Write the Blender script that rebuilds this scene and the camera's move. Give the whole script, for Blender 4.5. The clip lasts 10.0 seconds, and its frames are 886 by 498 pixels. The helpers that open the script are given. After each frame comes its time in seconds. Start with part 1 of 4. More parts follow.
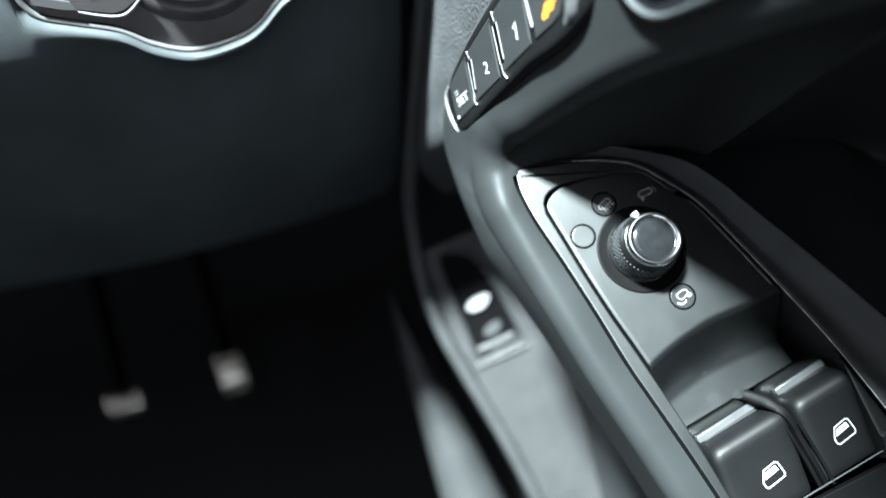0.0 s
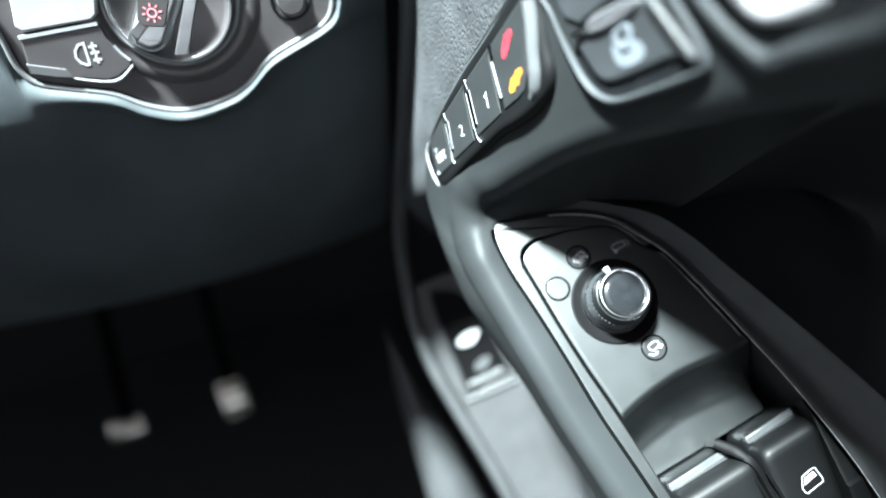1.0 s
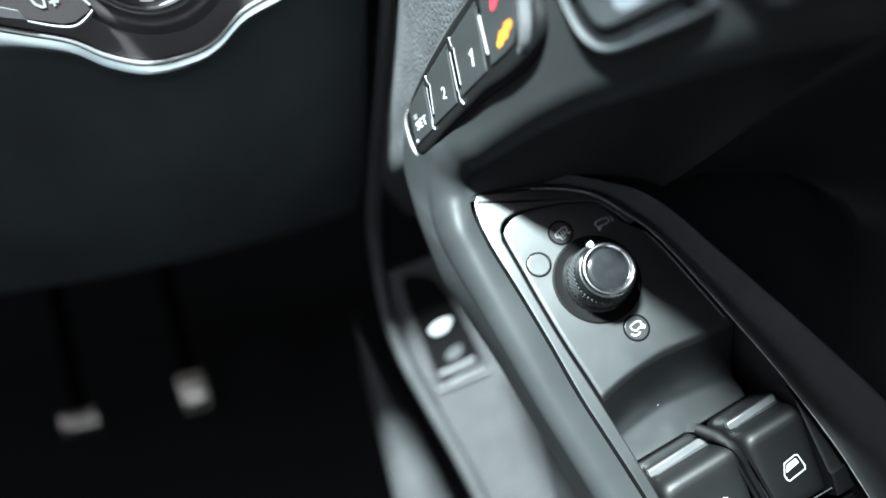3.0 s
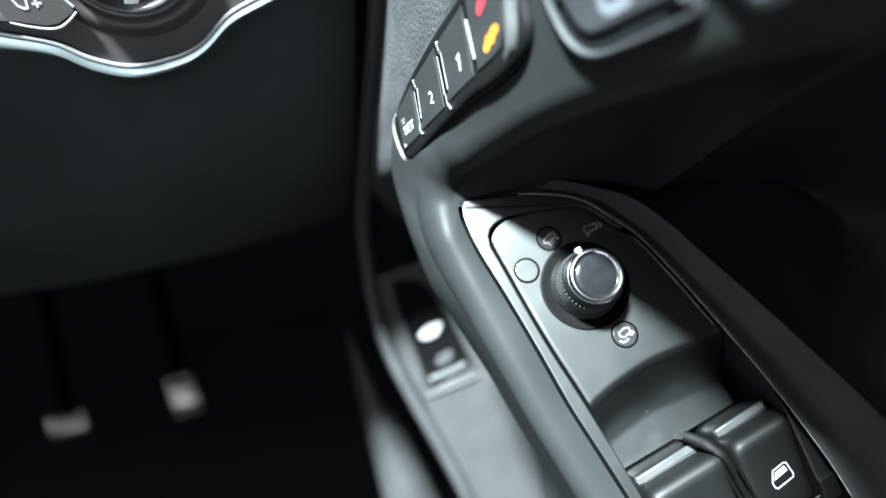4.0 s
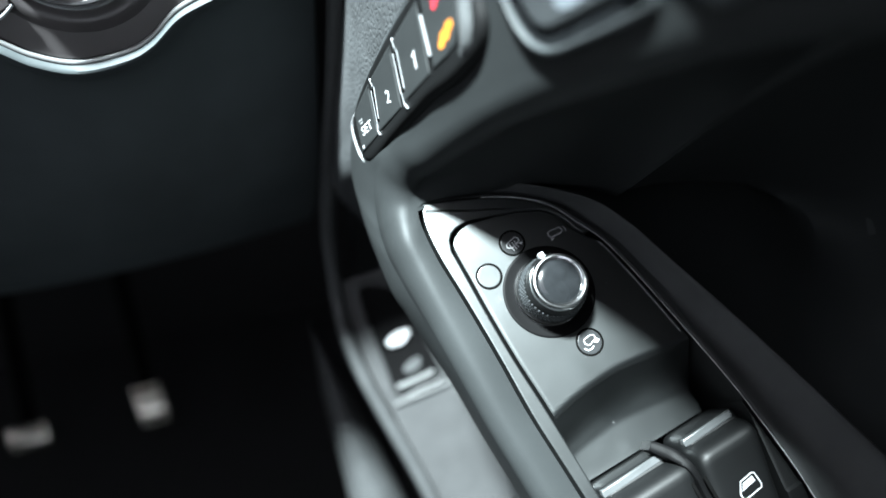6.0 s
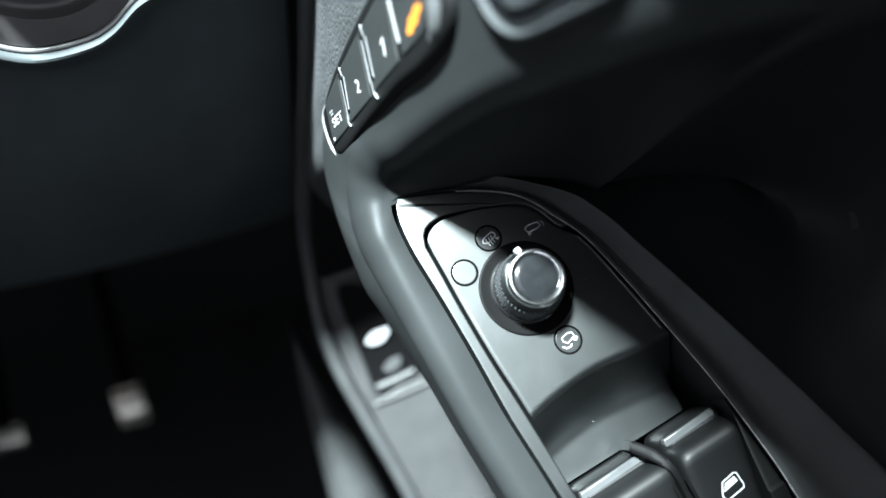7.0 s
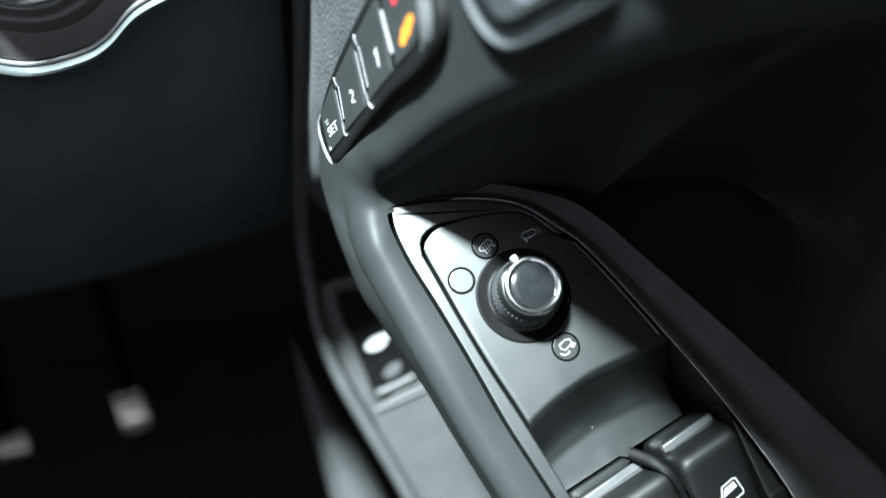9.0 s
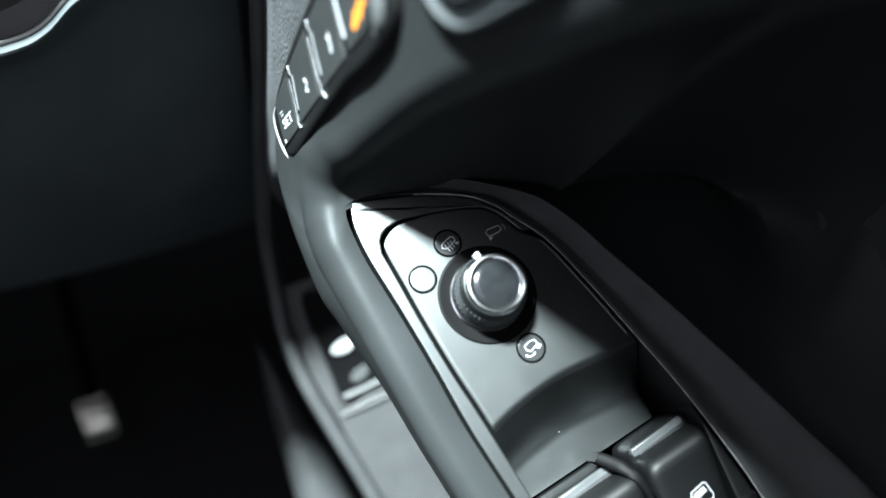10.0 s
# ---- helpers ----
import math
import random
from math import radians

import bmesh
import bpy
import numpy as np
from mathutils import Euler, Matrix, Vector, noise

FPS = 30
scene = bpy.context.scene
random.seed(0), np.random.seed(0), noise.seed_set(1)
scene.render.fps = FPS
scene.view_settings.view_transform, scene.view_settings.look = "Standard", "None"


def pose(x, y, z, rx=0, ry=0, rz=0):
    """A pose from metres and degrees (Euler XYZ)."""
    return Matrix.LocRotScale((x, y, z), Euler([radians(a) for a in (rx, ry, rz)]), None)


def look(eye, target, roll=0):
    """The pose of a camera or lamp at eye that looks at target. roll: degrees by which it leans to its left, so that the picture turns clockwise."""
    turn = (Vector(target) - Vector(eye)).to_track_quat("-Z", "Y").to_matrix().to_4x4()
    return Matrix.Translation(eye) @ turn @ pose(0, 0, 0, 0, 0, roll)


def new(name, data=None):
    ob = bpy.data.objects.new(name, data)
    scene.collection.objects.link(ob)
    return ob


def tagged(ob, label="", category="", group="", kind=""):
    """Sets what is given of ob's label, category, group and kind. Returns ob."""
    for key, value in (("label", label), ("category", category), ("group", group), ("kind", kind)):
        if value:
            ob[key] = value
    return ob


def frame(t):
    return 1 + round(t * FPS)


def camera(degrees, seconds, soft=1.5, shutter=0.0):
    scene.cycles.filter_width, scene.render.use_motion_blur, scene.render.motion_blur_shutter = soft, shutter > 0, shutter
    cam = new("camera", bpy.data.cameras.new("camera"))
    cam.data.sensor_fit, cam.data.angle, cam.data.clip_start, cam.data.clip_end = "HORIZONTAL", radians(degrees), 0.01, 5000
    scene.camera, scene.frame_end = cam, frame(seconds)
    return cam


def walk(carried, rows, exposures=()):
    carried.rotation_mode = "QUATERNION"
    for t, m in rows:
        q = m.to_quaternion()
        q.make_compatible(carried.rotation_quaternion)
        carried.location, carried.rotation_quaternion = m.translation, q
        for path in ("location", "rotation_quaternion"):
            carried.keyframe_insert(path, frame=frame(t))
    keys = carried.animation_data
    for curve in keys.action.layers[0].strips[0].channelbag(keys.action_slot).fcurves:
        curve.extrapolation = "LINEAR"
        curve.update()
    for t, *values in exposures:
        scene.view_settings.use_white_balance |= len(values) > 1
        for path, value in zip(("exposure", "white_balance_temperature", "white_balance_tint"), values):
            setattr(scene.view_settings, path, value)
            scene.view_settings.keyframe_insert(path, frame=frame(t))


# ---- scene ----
cam = camera(69.0, 10.0, soft=1.6)
cam.data.dof.use_dof = True
cam.data.dof.focus_distance = 0.235
cam.data.dof.aperture_fstop = 3.1
METRES, EYE, TILT, LEAN, TURN = 0.1, 0.85, -50.0, 0.0, -18.0
ROWS = [
    (0.0, 0.0, 0.0, 0.0, 0.0, 0.0, -0.0),
    (0.5, 0.0377, -0.1174, 0.1049, 0.56, 0.9, 0.11),
    (1.0, 0.1123, -0.098, 0.163, 0.63, 1.11, 0.22),
    (1.5, 0.1264, -0.0751, 0.1619, 0.15, 1.41, 0.6),
    (2.0, 0.1075, -0.0316, 0.1034, -0.98, 1.57, -0.33),
    (3.5, 0.0878, 0.0453, 0.0192, -2.23, 1.7, -1.57),
    (4.0, 0.1158, 0.0547, 0.0396, -2.55, 1.94, -1.59),
    (4.5, 0.136, 0.0645, 0.0488, -3.04, 2.08, -1.53),
    (5.0, 0.1429, 0.0756, 0.0457, -3.28, 2.16, -1.48),
    (5.5, 0.1635, 0.1018, 0.0484, -3.66, 2.32, -1.48),
    (7.0, 0.2582, 0.217, 0.0465, -5.29, 2.15, -1.11),
    (7.5, 0.2713, 0.2313, 0.0464, -5.27, 2.22, -1.11),
    (8.0, 0.2872, 0.2463, 0.0563, -5.37, 2.21, -0.86),
    (8.5, 0.284, 0.1955, 0.0863, -5.28, 2.1, -0.73),
    (9.0, 0.2753, 0.2134, 0.0725, -5.13, 2.24, -0.49),
    (9.5, 0.3025, 0.2555, 0.0668, -5.67, 2.6, -0.94),
    (10.0, 0.3498, 0.3053, 0.0586, -6.95, 2.49, -0.33),
]
walk(cam, [(t, pose(0, 0, EYE, TILT, LEAN, TURN) @ pose(METRES * x, METRES * y, METRES * z, 90 + pitch, roll, yaw)) for t, x, y, z, yaw, pitch, roll in ROWS],
     [(0.0, 3.32), (0.5, 3.54), (1.0, 3.66), (1.5, 3.62), (2.0, 3.46), (3.5, 3.3), (5.5, 3.3), (7.0, 3.18), (10.0, 3.12)])

# ---- light: hard daylight through a made-up roof opening, weak sky through the windows ----
world = bpy.data.worlds.new("sky")
scene.world = world
world.use_nodes = True
wn = world.node_tree.nodes
sky = wn.new("ShaderNodeTexSky")
sky.sky_type, sky.sun_disc = "NISHITA", False
sky.sun_elevation, sky.sun_rotation = radians(69), radians(287)
haze = wn.new("ShaderNodeHueSaturation")
haze.inputs["Saturation"].default_value = 0.35
world.node_tree.links.new(sky.outputs[0], haze.inputs["Color"])
world.node_tree.links.new(haze.outputs[0], wn["Background"].inputs[0])
wn["Background"].inputs[1].default_value = 0.051
SUN_FROM = Vector((-0.345, 0.105, 0.95))
sun_data = bpy.data.lights.new("sun", "SUN")
sun_data.energy, sun_data.angle, sun_data.color = 4.9, radians(6), (0.86, 1.0, 1.03)
sun = new("sun", sun_data)
sun.matrix_world = look(SUN_FROM * 3, (0, 0, 0))


# ---- materials ----
def material(name, base, rough=0.5, metal=0.0, vary=0.25, scale=60.0, grain=0.0, grain_scale=2500.0, cells=0.0, cell_scale=600.0,
             emit=None, glow=0.0, coat=0.0, spec=0.5, dust=0.0, ior=1.5, tint=None):
    m = bpy.data.materials.new(name)
    m.use_nodes = True
    nt = m.node_tree
    p = nt.nodes["Principled BSDF"]
    at = nt.nodes.new("ShaderNodeTexCoord")
    big = nt.nodes.new("ShaderNodeTexNoise")
    big.inputs["Scale"].default_value, big.inputs["Detail"].default_value = scale, 6
    nt.links.new(at.outputs["Object"], big.inputs["Vector"])
    ramp = nt.nodes.new("ShaderNodeValToRGB")
    lo = [c * (1 - vary) for c in base]
    hi = [min(1, c * (1 + vary)) for c in base]
    ramp.color_ramp.elements[0].position, ramp.color_ramp.elements[1].position = 0.3, 0.7
    ramp.color_ramp.elements[0].color, ramp.color_ramp.elements[1].color = (*lo, 1), (*hi, 1)
    nt.links.new(big.outputs["Fac"], ramp.inputs["Fac"])
    colour = ramp.outputs["Color"]
    if dust:
        specks = nt.nodes.new("ShaderNodeTexVoronoi")
        specks.inputs["Scale"].default_value = 140
        nt.links.new(at.outputs["Object"], specks.inputs["Vector"])
        cut = nt.nodes.new("ShaderNodeMath")
        cut.operation, cut.inputs[1].default_value = "LESS_THAN", dust
        nt.links.new(specks.outputs["Distance"], cut.inputs[0])
        mix = nt.nodes.new("ShaderNodeMixRGB")
        mix.inputs["Color2"].default_value = (0.10, 0.10, 0.105, 1)
        nt.links.new(cut.outputs[0], mix.inputs["Fac"])
        nt.links.new(colour, mix.inputs["Color1"])
        colour = mix.outputs["Color"]
    nt.links.new(colour, p.inputs["Base Color"])
    rr = nt.nodes.new("ShaderNodeMapRange")
    rr.inputs["To Min"].default_value, rr.inputs["To Max"].default_value = rough * 0.9, min(1, rough * 1.1)
    nt.links.new(big.outputs["Fac"], rr.inputs["Value"])
    nt.links.new(rr.outputs[0], p.inputs["Roughness"])
    p.inputs["Metallic"].default_value = metal
    p.inputs["Coat Weight"].default_value = coat
    p.inputs["Specular IOR Level"].default_value = spec
    p.inputs["IOR"].default_value = ior
    if tint:
        p.inputs["Specular Tint"].default_value = (*tint, 1)
    if emit:
        p.inputs["Emission Color"].default_value, p.inputs["Emission Strength"].default_value = (*emit, 1), glow
    last = None
    if grain:
        fine = nt.nodes.new("ShaderNodeTexNoise")
        fine.inputs["Scale"].default_value, fine.inputs["Detail"].default_value = grain_scale, 3
        nt.links.new(at.outputs["Object"], fine.inputs["Vector"])
        last = nt.nodes.new("ShaderNodeBump")
        last.inputs["Strength"].default_value, last.inputs["Distance"].default_value = grain, 0.0003
        nt.links.new(fine.outputs["Fac"], last.inputs["Height"])
    if cells:
        vor = nt.nodes.new("ShaderNodeTexVoronoi")
        vor.feature = "DISTANCE_TO_EDGE"
        vor.inputs["Scale"].default_value = cell_scale
        warp = nt.nodes.new("ShaderNodeTexNoise")
        warp.inputs["Scale"].default_value = cell_scale * 0.5
        nt.links.new(at.outputs["Object"], warp.inputs["Vector"])
        add = nt.nodes.new("ShaderNodeVectorMath")
        add.operation = "MULTIPLY_ADD"
        add.inputs[1].default_value = (0.0022,) * 3
        nt.links.new(warp.outputs["Color"], add.inputs[0])
        nt.links.new(at.outputs["Object"], add.inputs[2])
        nt.links.new(add.outputs[0], vor.inputs["Vector"])
        b = nt.nodes.new("ShaderNodeBump")
        b.inputs["Strength"].default_value, b.inputs["Distance"].default_value = cells, 0.0006
        nt.links.new(vor.outputs["Distance"], b.inputs["Height"])
        if last:
            nt.links.new(last.outputs[0], b.inputs["Normal"])
        last = b
    if last:
        nt.links.new(last.outputs[0], p.inputs["Normal"])
    return m


SATIN = material("satin_plastic", (0.0020, 0.0024, 0.0026), 0.36, spec=0.7, ior=1.85, tint=(0.95, 0.995, 1.0), vary=0.12, grain=0.10, dust=0.02)
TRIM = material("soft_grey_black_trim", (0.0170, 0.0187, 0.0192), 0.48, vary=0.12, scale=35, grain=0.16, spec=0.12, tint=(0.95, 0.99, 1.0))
RIDGE = material("ridge_black", (0.040, 0.042, 0.043), 0.62, vary=0.15, grain=0.3, spec=0.2)
BLACK = material("deep_black_plastic", (0.017, 0.019, 0.020), 0.55, vary=0.2, grain=0.2)
VOID = material("gap_black", (0.003, 0.003, 0.003), 0.9, spec=0.03)
DISH = material("dish_black", (0.003, 0.003, 0.0032), 0.5, vary=0.2, spec=0.06)
GLOSS = material("gloss_black", (0.010, 0.011, 0.012), 0.12, vary=0.2, scale=200)
SWITCH = material("switch_black", (0.0018, 0.0021, 0.0023), 0.54, spec=0.34, vary=0.15, grain=0.12, dust=0.015)
BUTTON = material("button_plastic", (0.017, 0.019, 0.0195), 0.5, vary=0.12, grain=0.15)
LOCK_KEY = material("lock_key_plastic", (0.030, 0.033, 0.035), 0.42, vary=0.12, grain=0.15)
SATIN_LIP = material("pale_satin_lip", (0.085, 0.085, 0.089), 0.35, vary=0.08)
BRIGHT_EDGE = material("bright_edge", (0.30, 0.31, 0.32), 0.3, vary=0.08)
LEATHER = material("grained_vinyl", (0.040, 0.043, 0.045), 0.55, vary=0.25, cells=1.0, cell_scale=380)
CARPET = material("carpet", (0.013, 0.013, 0.0135), 0.95, vary=0.5, scale=300, grain=1.0, grain_scale=900)
SILVER = material("brushed_silver", (0.62, 0.63, 0.64), 0.22, 1.0, vary=0.12, scale=300)
SILVER_SATIN = material("satin_silver", (0.7, 0.71, 0.72), 0.45, 1.0, vary=0.08)
GRIP = material("grip_silver", (0.72, 0.73, 0.74), 0.3, 1.0, vary=0.15, scale=90)
CHROME = material("chrome", (0.75, 0.76, 0.77), 0.08, 1.0, vary=0.05)
KNOB_LENS = material("smoked_lens", (0.010, 0.011, 0.012), 0.11, vary=0.2, scale=250, spec=0.5)
DISC = material("icon_disc_grey", (0.014, 0.015, 0.016), 0.36, vary=0.1)
PRINT = material("white_print", (0.42, 0.43, 0.44), 0.5, vary=0.05)
KNEE = material("knee_plastic", (0.059, 0.070, 0.074), 0.6, vary=0.25, scale=14, grain=0.3, spec=0.2)
DIM_PRINT = material("grey_print", (0.36, 0.37, 0.38), 0.5, vary=0.05)
LINE = material("pale_edge", (0.22, 0.225, 0.23), 0.35, vary=0.1)
SEAM_EDGE = material("pale_seam_edge", (0.24, 0.24, 0.24), 0.4, vary=0.4, scale=300)
PALE_LEDGE = material("pale_ledge", (0.060, 0.063, 0.065), 0.32, vary=0.2, scale=120, grain=0.1)
RED = material("red_led", (0.25, 0.02, 0.03), 0.5, emit=(1.0, 0.06, 0.09), glow=0.075)
ORANGE = material("orange_led", (0.3, 0.12, 0.02), 0.5, emit=(1.0, 0.33, 0.01), glow=0.13)
LOCK_BLUE = material("lock_print", (0.12, 0.135, 0.15), 0.5)
BEZEL = material("bezel_plastic", (0.040, 0.044, 0.046), 0.5, vary=0.12, grain=0.1, spec=0.1)
GLARE_BUTTON = material("glare_button", (0.34, 0.34, 0.35), 0.4, vary=0.1)
LIP = material("lip_plastic", (0.085, 0.09, 0.092), 0.36, vary=0.12, grain=0.1)
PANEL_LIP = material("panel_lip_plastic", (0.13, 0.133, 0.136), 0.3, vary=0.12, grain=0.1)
PINK = material("pink_led", (0.5, 0.2, 0.22), 0.5, emit=(1.0, 0.25, 0.3), glow=0.10)
FASCIA = material("brown_black_plastic", (0.060, 0.055, 0.056), 0.30, vary=0.12, grain=0.1)
POCKET = material("grey_black_plastic", (0.032, 0.033, 0.034), 0.55, vary=0.12, grain=0.3)
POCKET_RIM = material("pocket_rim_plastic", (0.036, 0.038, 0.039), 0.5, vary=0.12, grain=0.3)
PEDAL = material("pedal_metal", (0.95, 0.84, 0.72), 0.22, 1.0, vary=0.15)
RUBBER = material("tread_rubber", (0.02, 0.02, 0.02), 0.7)
LINER = material("headliner", (0.35, 0.35, 0.34), 0.9, vary=0.1)

# ---- frames of reference, in millimetres ----
MM = 0.001


def axes(o, u, v, n):
    m = Matrix((u, v, n)).transposed().to_4x4()
    m.translation = o
    return m @ Matrix.Diagonal((MM, MM, MM, 1))


def plane(o, n, along):
    n = Vector(n).normalized()
    v = Vector(along)
    v = (v - n * v.dot(n)).normalized()
    return axes(o, v.cross(n), v, n)


ARM = plane((0.12241, 0.12772, 0.65511), (-0.137, -0.417, 0.898), (0, 1, 0))      # the switch panel on the armrest
CHEEK = plane((0.081, 0.179, 0.728), (-0.975, -0.2, 0.08), (0, -0.5, 0.87))       # the side of the grip
BAND = CHEEK @ Matrix(((1.0088, -0.0293, 0, -0.86), (0, 0.9313, 0, -1.33), (0, -0.0466, 1, -1.18), (0, 0, 0, 1)))    # its face with the memory buttons, leaning out at the foot
DASH = axes((-0.02, 0.256, 0.72), *[Vector(a) for a in ((0.99871, -0.04863, 0.01203), (0, 0.24017, 0.97073), (-0.05, -0.9695, 0.23987))])
LOW = plane((0.088, 0.228, 0.498), (-0.15, -0.66, 0.735), (0, 1, 0))              # the plate in the door pocket
WORLD = Matrix.Identity(4)
PLACE = {}


def thing(name, at, label, category, kind=""):
    ob = new(name)
    ob.matrix_basis = Matrix.Translation(at)
    PLACE[ob] = ob.matrix_basis.copy()
    return tagged(ob, label, category, kind=kind)


def part(name, bm, mat, parent=None, label="", at=WORLD, smooth=True):
    """bm in the frame `at`; one mesh object under parent."""
    bm.transform(at)
    base = PLACE[parent] if parent else WORLD
    centre = sum((v.co for v in bm.verts), Vector()) / max(1, len(bm.verts))
    bm.transform(Matrix.Translation(-centre))
    bmesh.ops.recalc_face_normals(bm, faces=bm.faces)
    me = bpy.data.meshes.new(name)
    bm.to_mesh(me)
    bm.free()
    if smooth:
        me.shade_smooth()
        me.set_sharp_from_angle(angle=radians(38))
    me.materials.append(mat)
    ob = new(name, me)
    PLACE[ob] = Matrix.Translation(centre)
    ob.parent = parent
    ob.matrix_basis = base.inverted() @ PLACE[ob]
    if label:
        ob["label"] = label
    return ob


# ---- mesh builders ----
def spline(points, n=8, closed=False):
    """Catmull-Rom through the points."""
    p = [Vector(q).to_3d() if len(q) == 3 else Vector((q[0], q[1], 0)) for q in points]
    k = len(p)
    out = []
    for i in range(k if closed else k - 1):
        a, b, c, d = (p[(i + j) % k] if closed else p[min(max(i + j, 0), k - 1)] for j in (-1, 0, 1, 2))
        for s in range(n):
            t = s / n
            out.append(0.5 * (2 * b + (c - a) * t + (2 * a - 5 * b + 4 * c - d) * t * t + (3 * b - a - 3 * c + d) * t ** 3))
    if not closed:
        out.append(p[-1])
    return out


def grid(rows, close_u=False, close_v=False, bm=None):
    bm = bm or bmesh.new()
    vs = [[bm.verts.new(q) for q in r] for r in rows]
    nr, nc = len(vs), len(vs[0])
    for i in range(nr if close_v else nr - 1):
        for j in range(nc if close_u else nc - 1):
            a, b = vs[i], vs[(i + 1) % nr]
            bm.faces.new((a[j], a[(j + 1) % nc], b[(j + 1) % nc], b[j]))
    return bm


def prism(outline, h0, h1, bevel=0.0, bm=None, steps=2, shrink=None):
    """A plate with that outline from h0 up to h1, its upper edge rounded."""
    pts = [Vector((q[0], q[1], 0)) for q in outline]
    area = sum(a.x * b.y - b.x * a.y for a, b in zip(pts, pts[1:] + pts[:1]))
    if area < 0:
        pts.reverse()
    k = len(pts)
    nrm = []
    for i in range(k):
        e = (pts[(i + 1) % k] - pts[i - 1]).normalized()
        nrm.append(Vector((-e.y, e.x, 0)))
    bm = bm or bmesh.new()
    rows = [[(q.x, q.y, h0) for q in pts]]
    if bevel:
        for s in range(steps + 1):
            a = s / steps * math.pi / 2
            rows.append([tuple(q + n * bevel * (1 - math.cos(a)) + Vector((0, 0, h1 - bevel + bevel * math.sin(a)))) for q, n in zip(pts, nrm)])
        rows.append([tuple(q + n * (bevel + 0.15) + Vector((0, 0, h1))) for q, n in zip(pts, nrm)])
    else:
        rows.append([(q.x, q.y, h1) for q in pts])
    vs = [[bm.verts.new(q) for q in r] for r in rows]
    for a, b in zip(vs, vs[1:]):
        for j in range(k):
            bm.faces.new((a[j], a[(j + 1) % k], b[(j + 1) % k], b[j]))
    bm.faces.new(vs[-1])
    bm.faces.new(list(reversed(vs[0])))
    return bm


def lathe(profile, c=(0, 0), n=64, bm=None, h=0):
    rows = [[(c[0] + r * math.cos(2 * math.pi * j / n), c[1] + r * math.sin(2 * math.pi * j / n), h + z) for j in range(n)] for r, z in profile]
    bm = grid(rows, close_u=True, bm=bm)
    bmesh.ops.remove_doubles(bm, verts=bm.verts, dist=1e-5)
    return bm


def ring(outline, profile):
    """A raised frame along a closed outline; profile: inset and height."""
    pts = [Vector((q[0], q[1], 0)) for q in outline]
    if sum(a.x * b.y - b.x * a.y for a, b in zip(pts, pts[1:] + pts[:1])) < 0:
        pts.reverse()
    k = len(pts)
    nrm = []
    for i in range(k):
        e = (pts[(i + 1) % k] - pts[i - 1]).normalized()
        nrm.append(Vector((-e.y, e.x, 0)))
    return grid([[q + n * d + Vector((0, 0, h)) for q, n in zip(pts, nrm)] for d, h in profile], close_u=True)


def disc(c, r, h0, h1, bevel=0.2, n=40):
    return prism([(c[0] + r * math.cos(2 * math.pi * j / n), c[1] + r * math.sin(2 * math.pi * j / n)) for j in range(n)], h0, h1, bevel)


def tube(path, radius, n=10, bm=None, closed=False, flat=1.0):
    path = [Vector(p) for p in path]
    rows, side = [], None
    for i, p in enumerate(path):
        d = (path[(i + 1) % len(path)] - path[i - 1]) if closed else (path[min(i + 1, len(path) - 1)] - path[max(i - 1, 0)])
        d.normalize()
        side = Vector((0, 0, 1)).cross(d) if side is None else side - d * side.dot(d)
        if side.length < 1e-6:
            side = Vector((1, 0, 0)).cross(d)
        side.normalize()
        up = d.cross(side)
        r = radius(i / (len(path) - 1)) if callable(radius) else radius
        rows.append([p + side * r * math.cos(2 * math.pi * j / n) + up * r * flat * math.sin(2 * math.pi * j / n) for j in range(n)])
    bm = grid(rows, close_u=True, close_v=closed, bm=bm)
    return bm


def stroke(lines, width, h0, h1, bm=None):
    """Raised print: each polyline as a ribbon of that width."""
    bm = bm or bmesh.new()
    for pts in lines:
        pts = [Vector((p[0], p[1])) for p in pts]
        left, right = [], []
        closed = (pts[0] - pts[-1]).length < 1e-6
        for i, p in enumerate(pts):
            a = pts[i - 1] if i else (pts[-2] if closed else None)
            b = pts[i + 1] if i < len(pts) - 1 else (pts[1] if closed else None)
            da = (p - a).normalized() if a is not None else None
            db = (b - p).normalized() if b is not None else None
            d = ((da or db) + (db or da)).normalized()
            n = Vector((-d.y, d.x))
            k = width / 2 / max(0.5, n.dot(Vector((-(da or db).y, (da or db).x))))
            left.append(p + n * k)
            right.append(p - n * k)
        rows = [[(*l, h0), (*l, h1), (*r, h1), (*r, h0)] for l, r in zip(left, right)]
        grid(rows, close_u=True, bm=bm)
    return bm


def letters(text, size, m, h=0.08):
    """Built-in font as a mesh; m: its pose in the local frame."""
    cu = bpy.data.curves.new("text", "FONT")
    cu.body, cu.size, cu.align_x, cu.align_y, cu.extrude = text, size, "CENTER", "CENTER", h
    cu.resolution_u, cu.offset = 3, size * 0.012
    ob = new("text", cu)
    me = bpy.data.meshes.new_from_object(ob.evaluated_get(bpy.context.evaluated_depsgraph_get()))
    bpy.data.objects.remove(ob)
    bm = bmesh.new()
    bm.from_mesh(me)
    bpy.data.meshes.remove(me)
    bm.transform(m)
    return bm


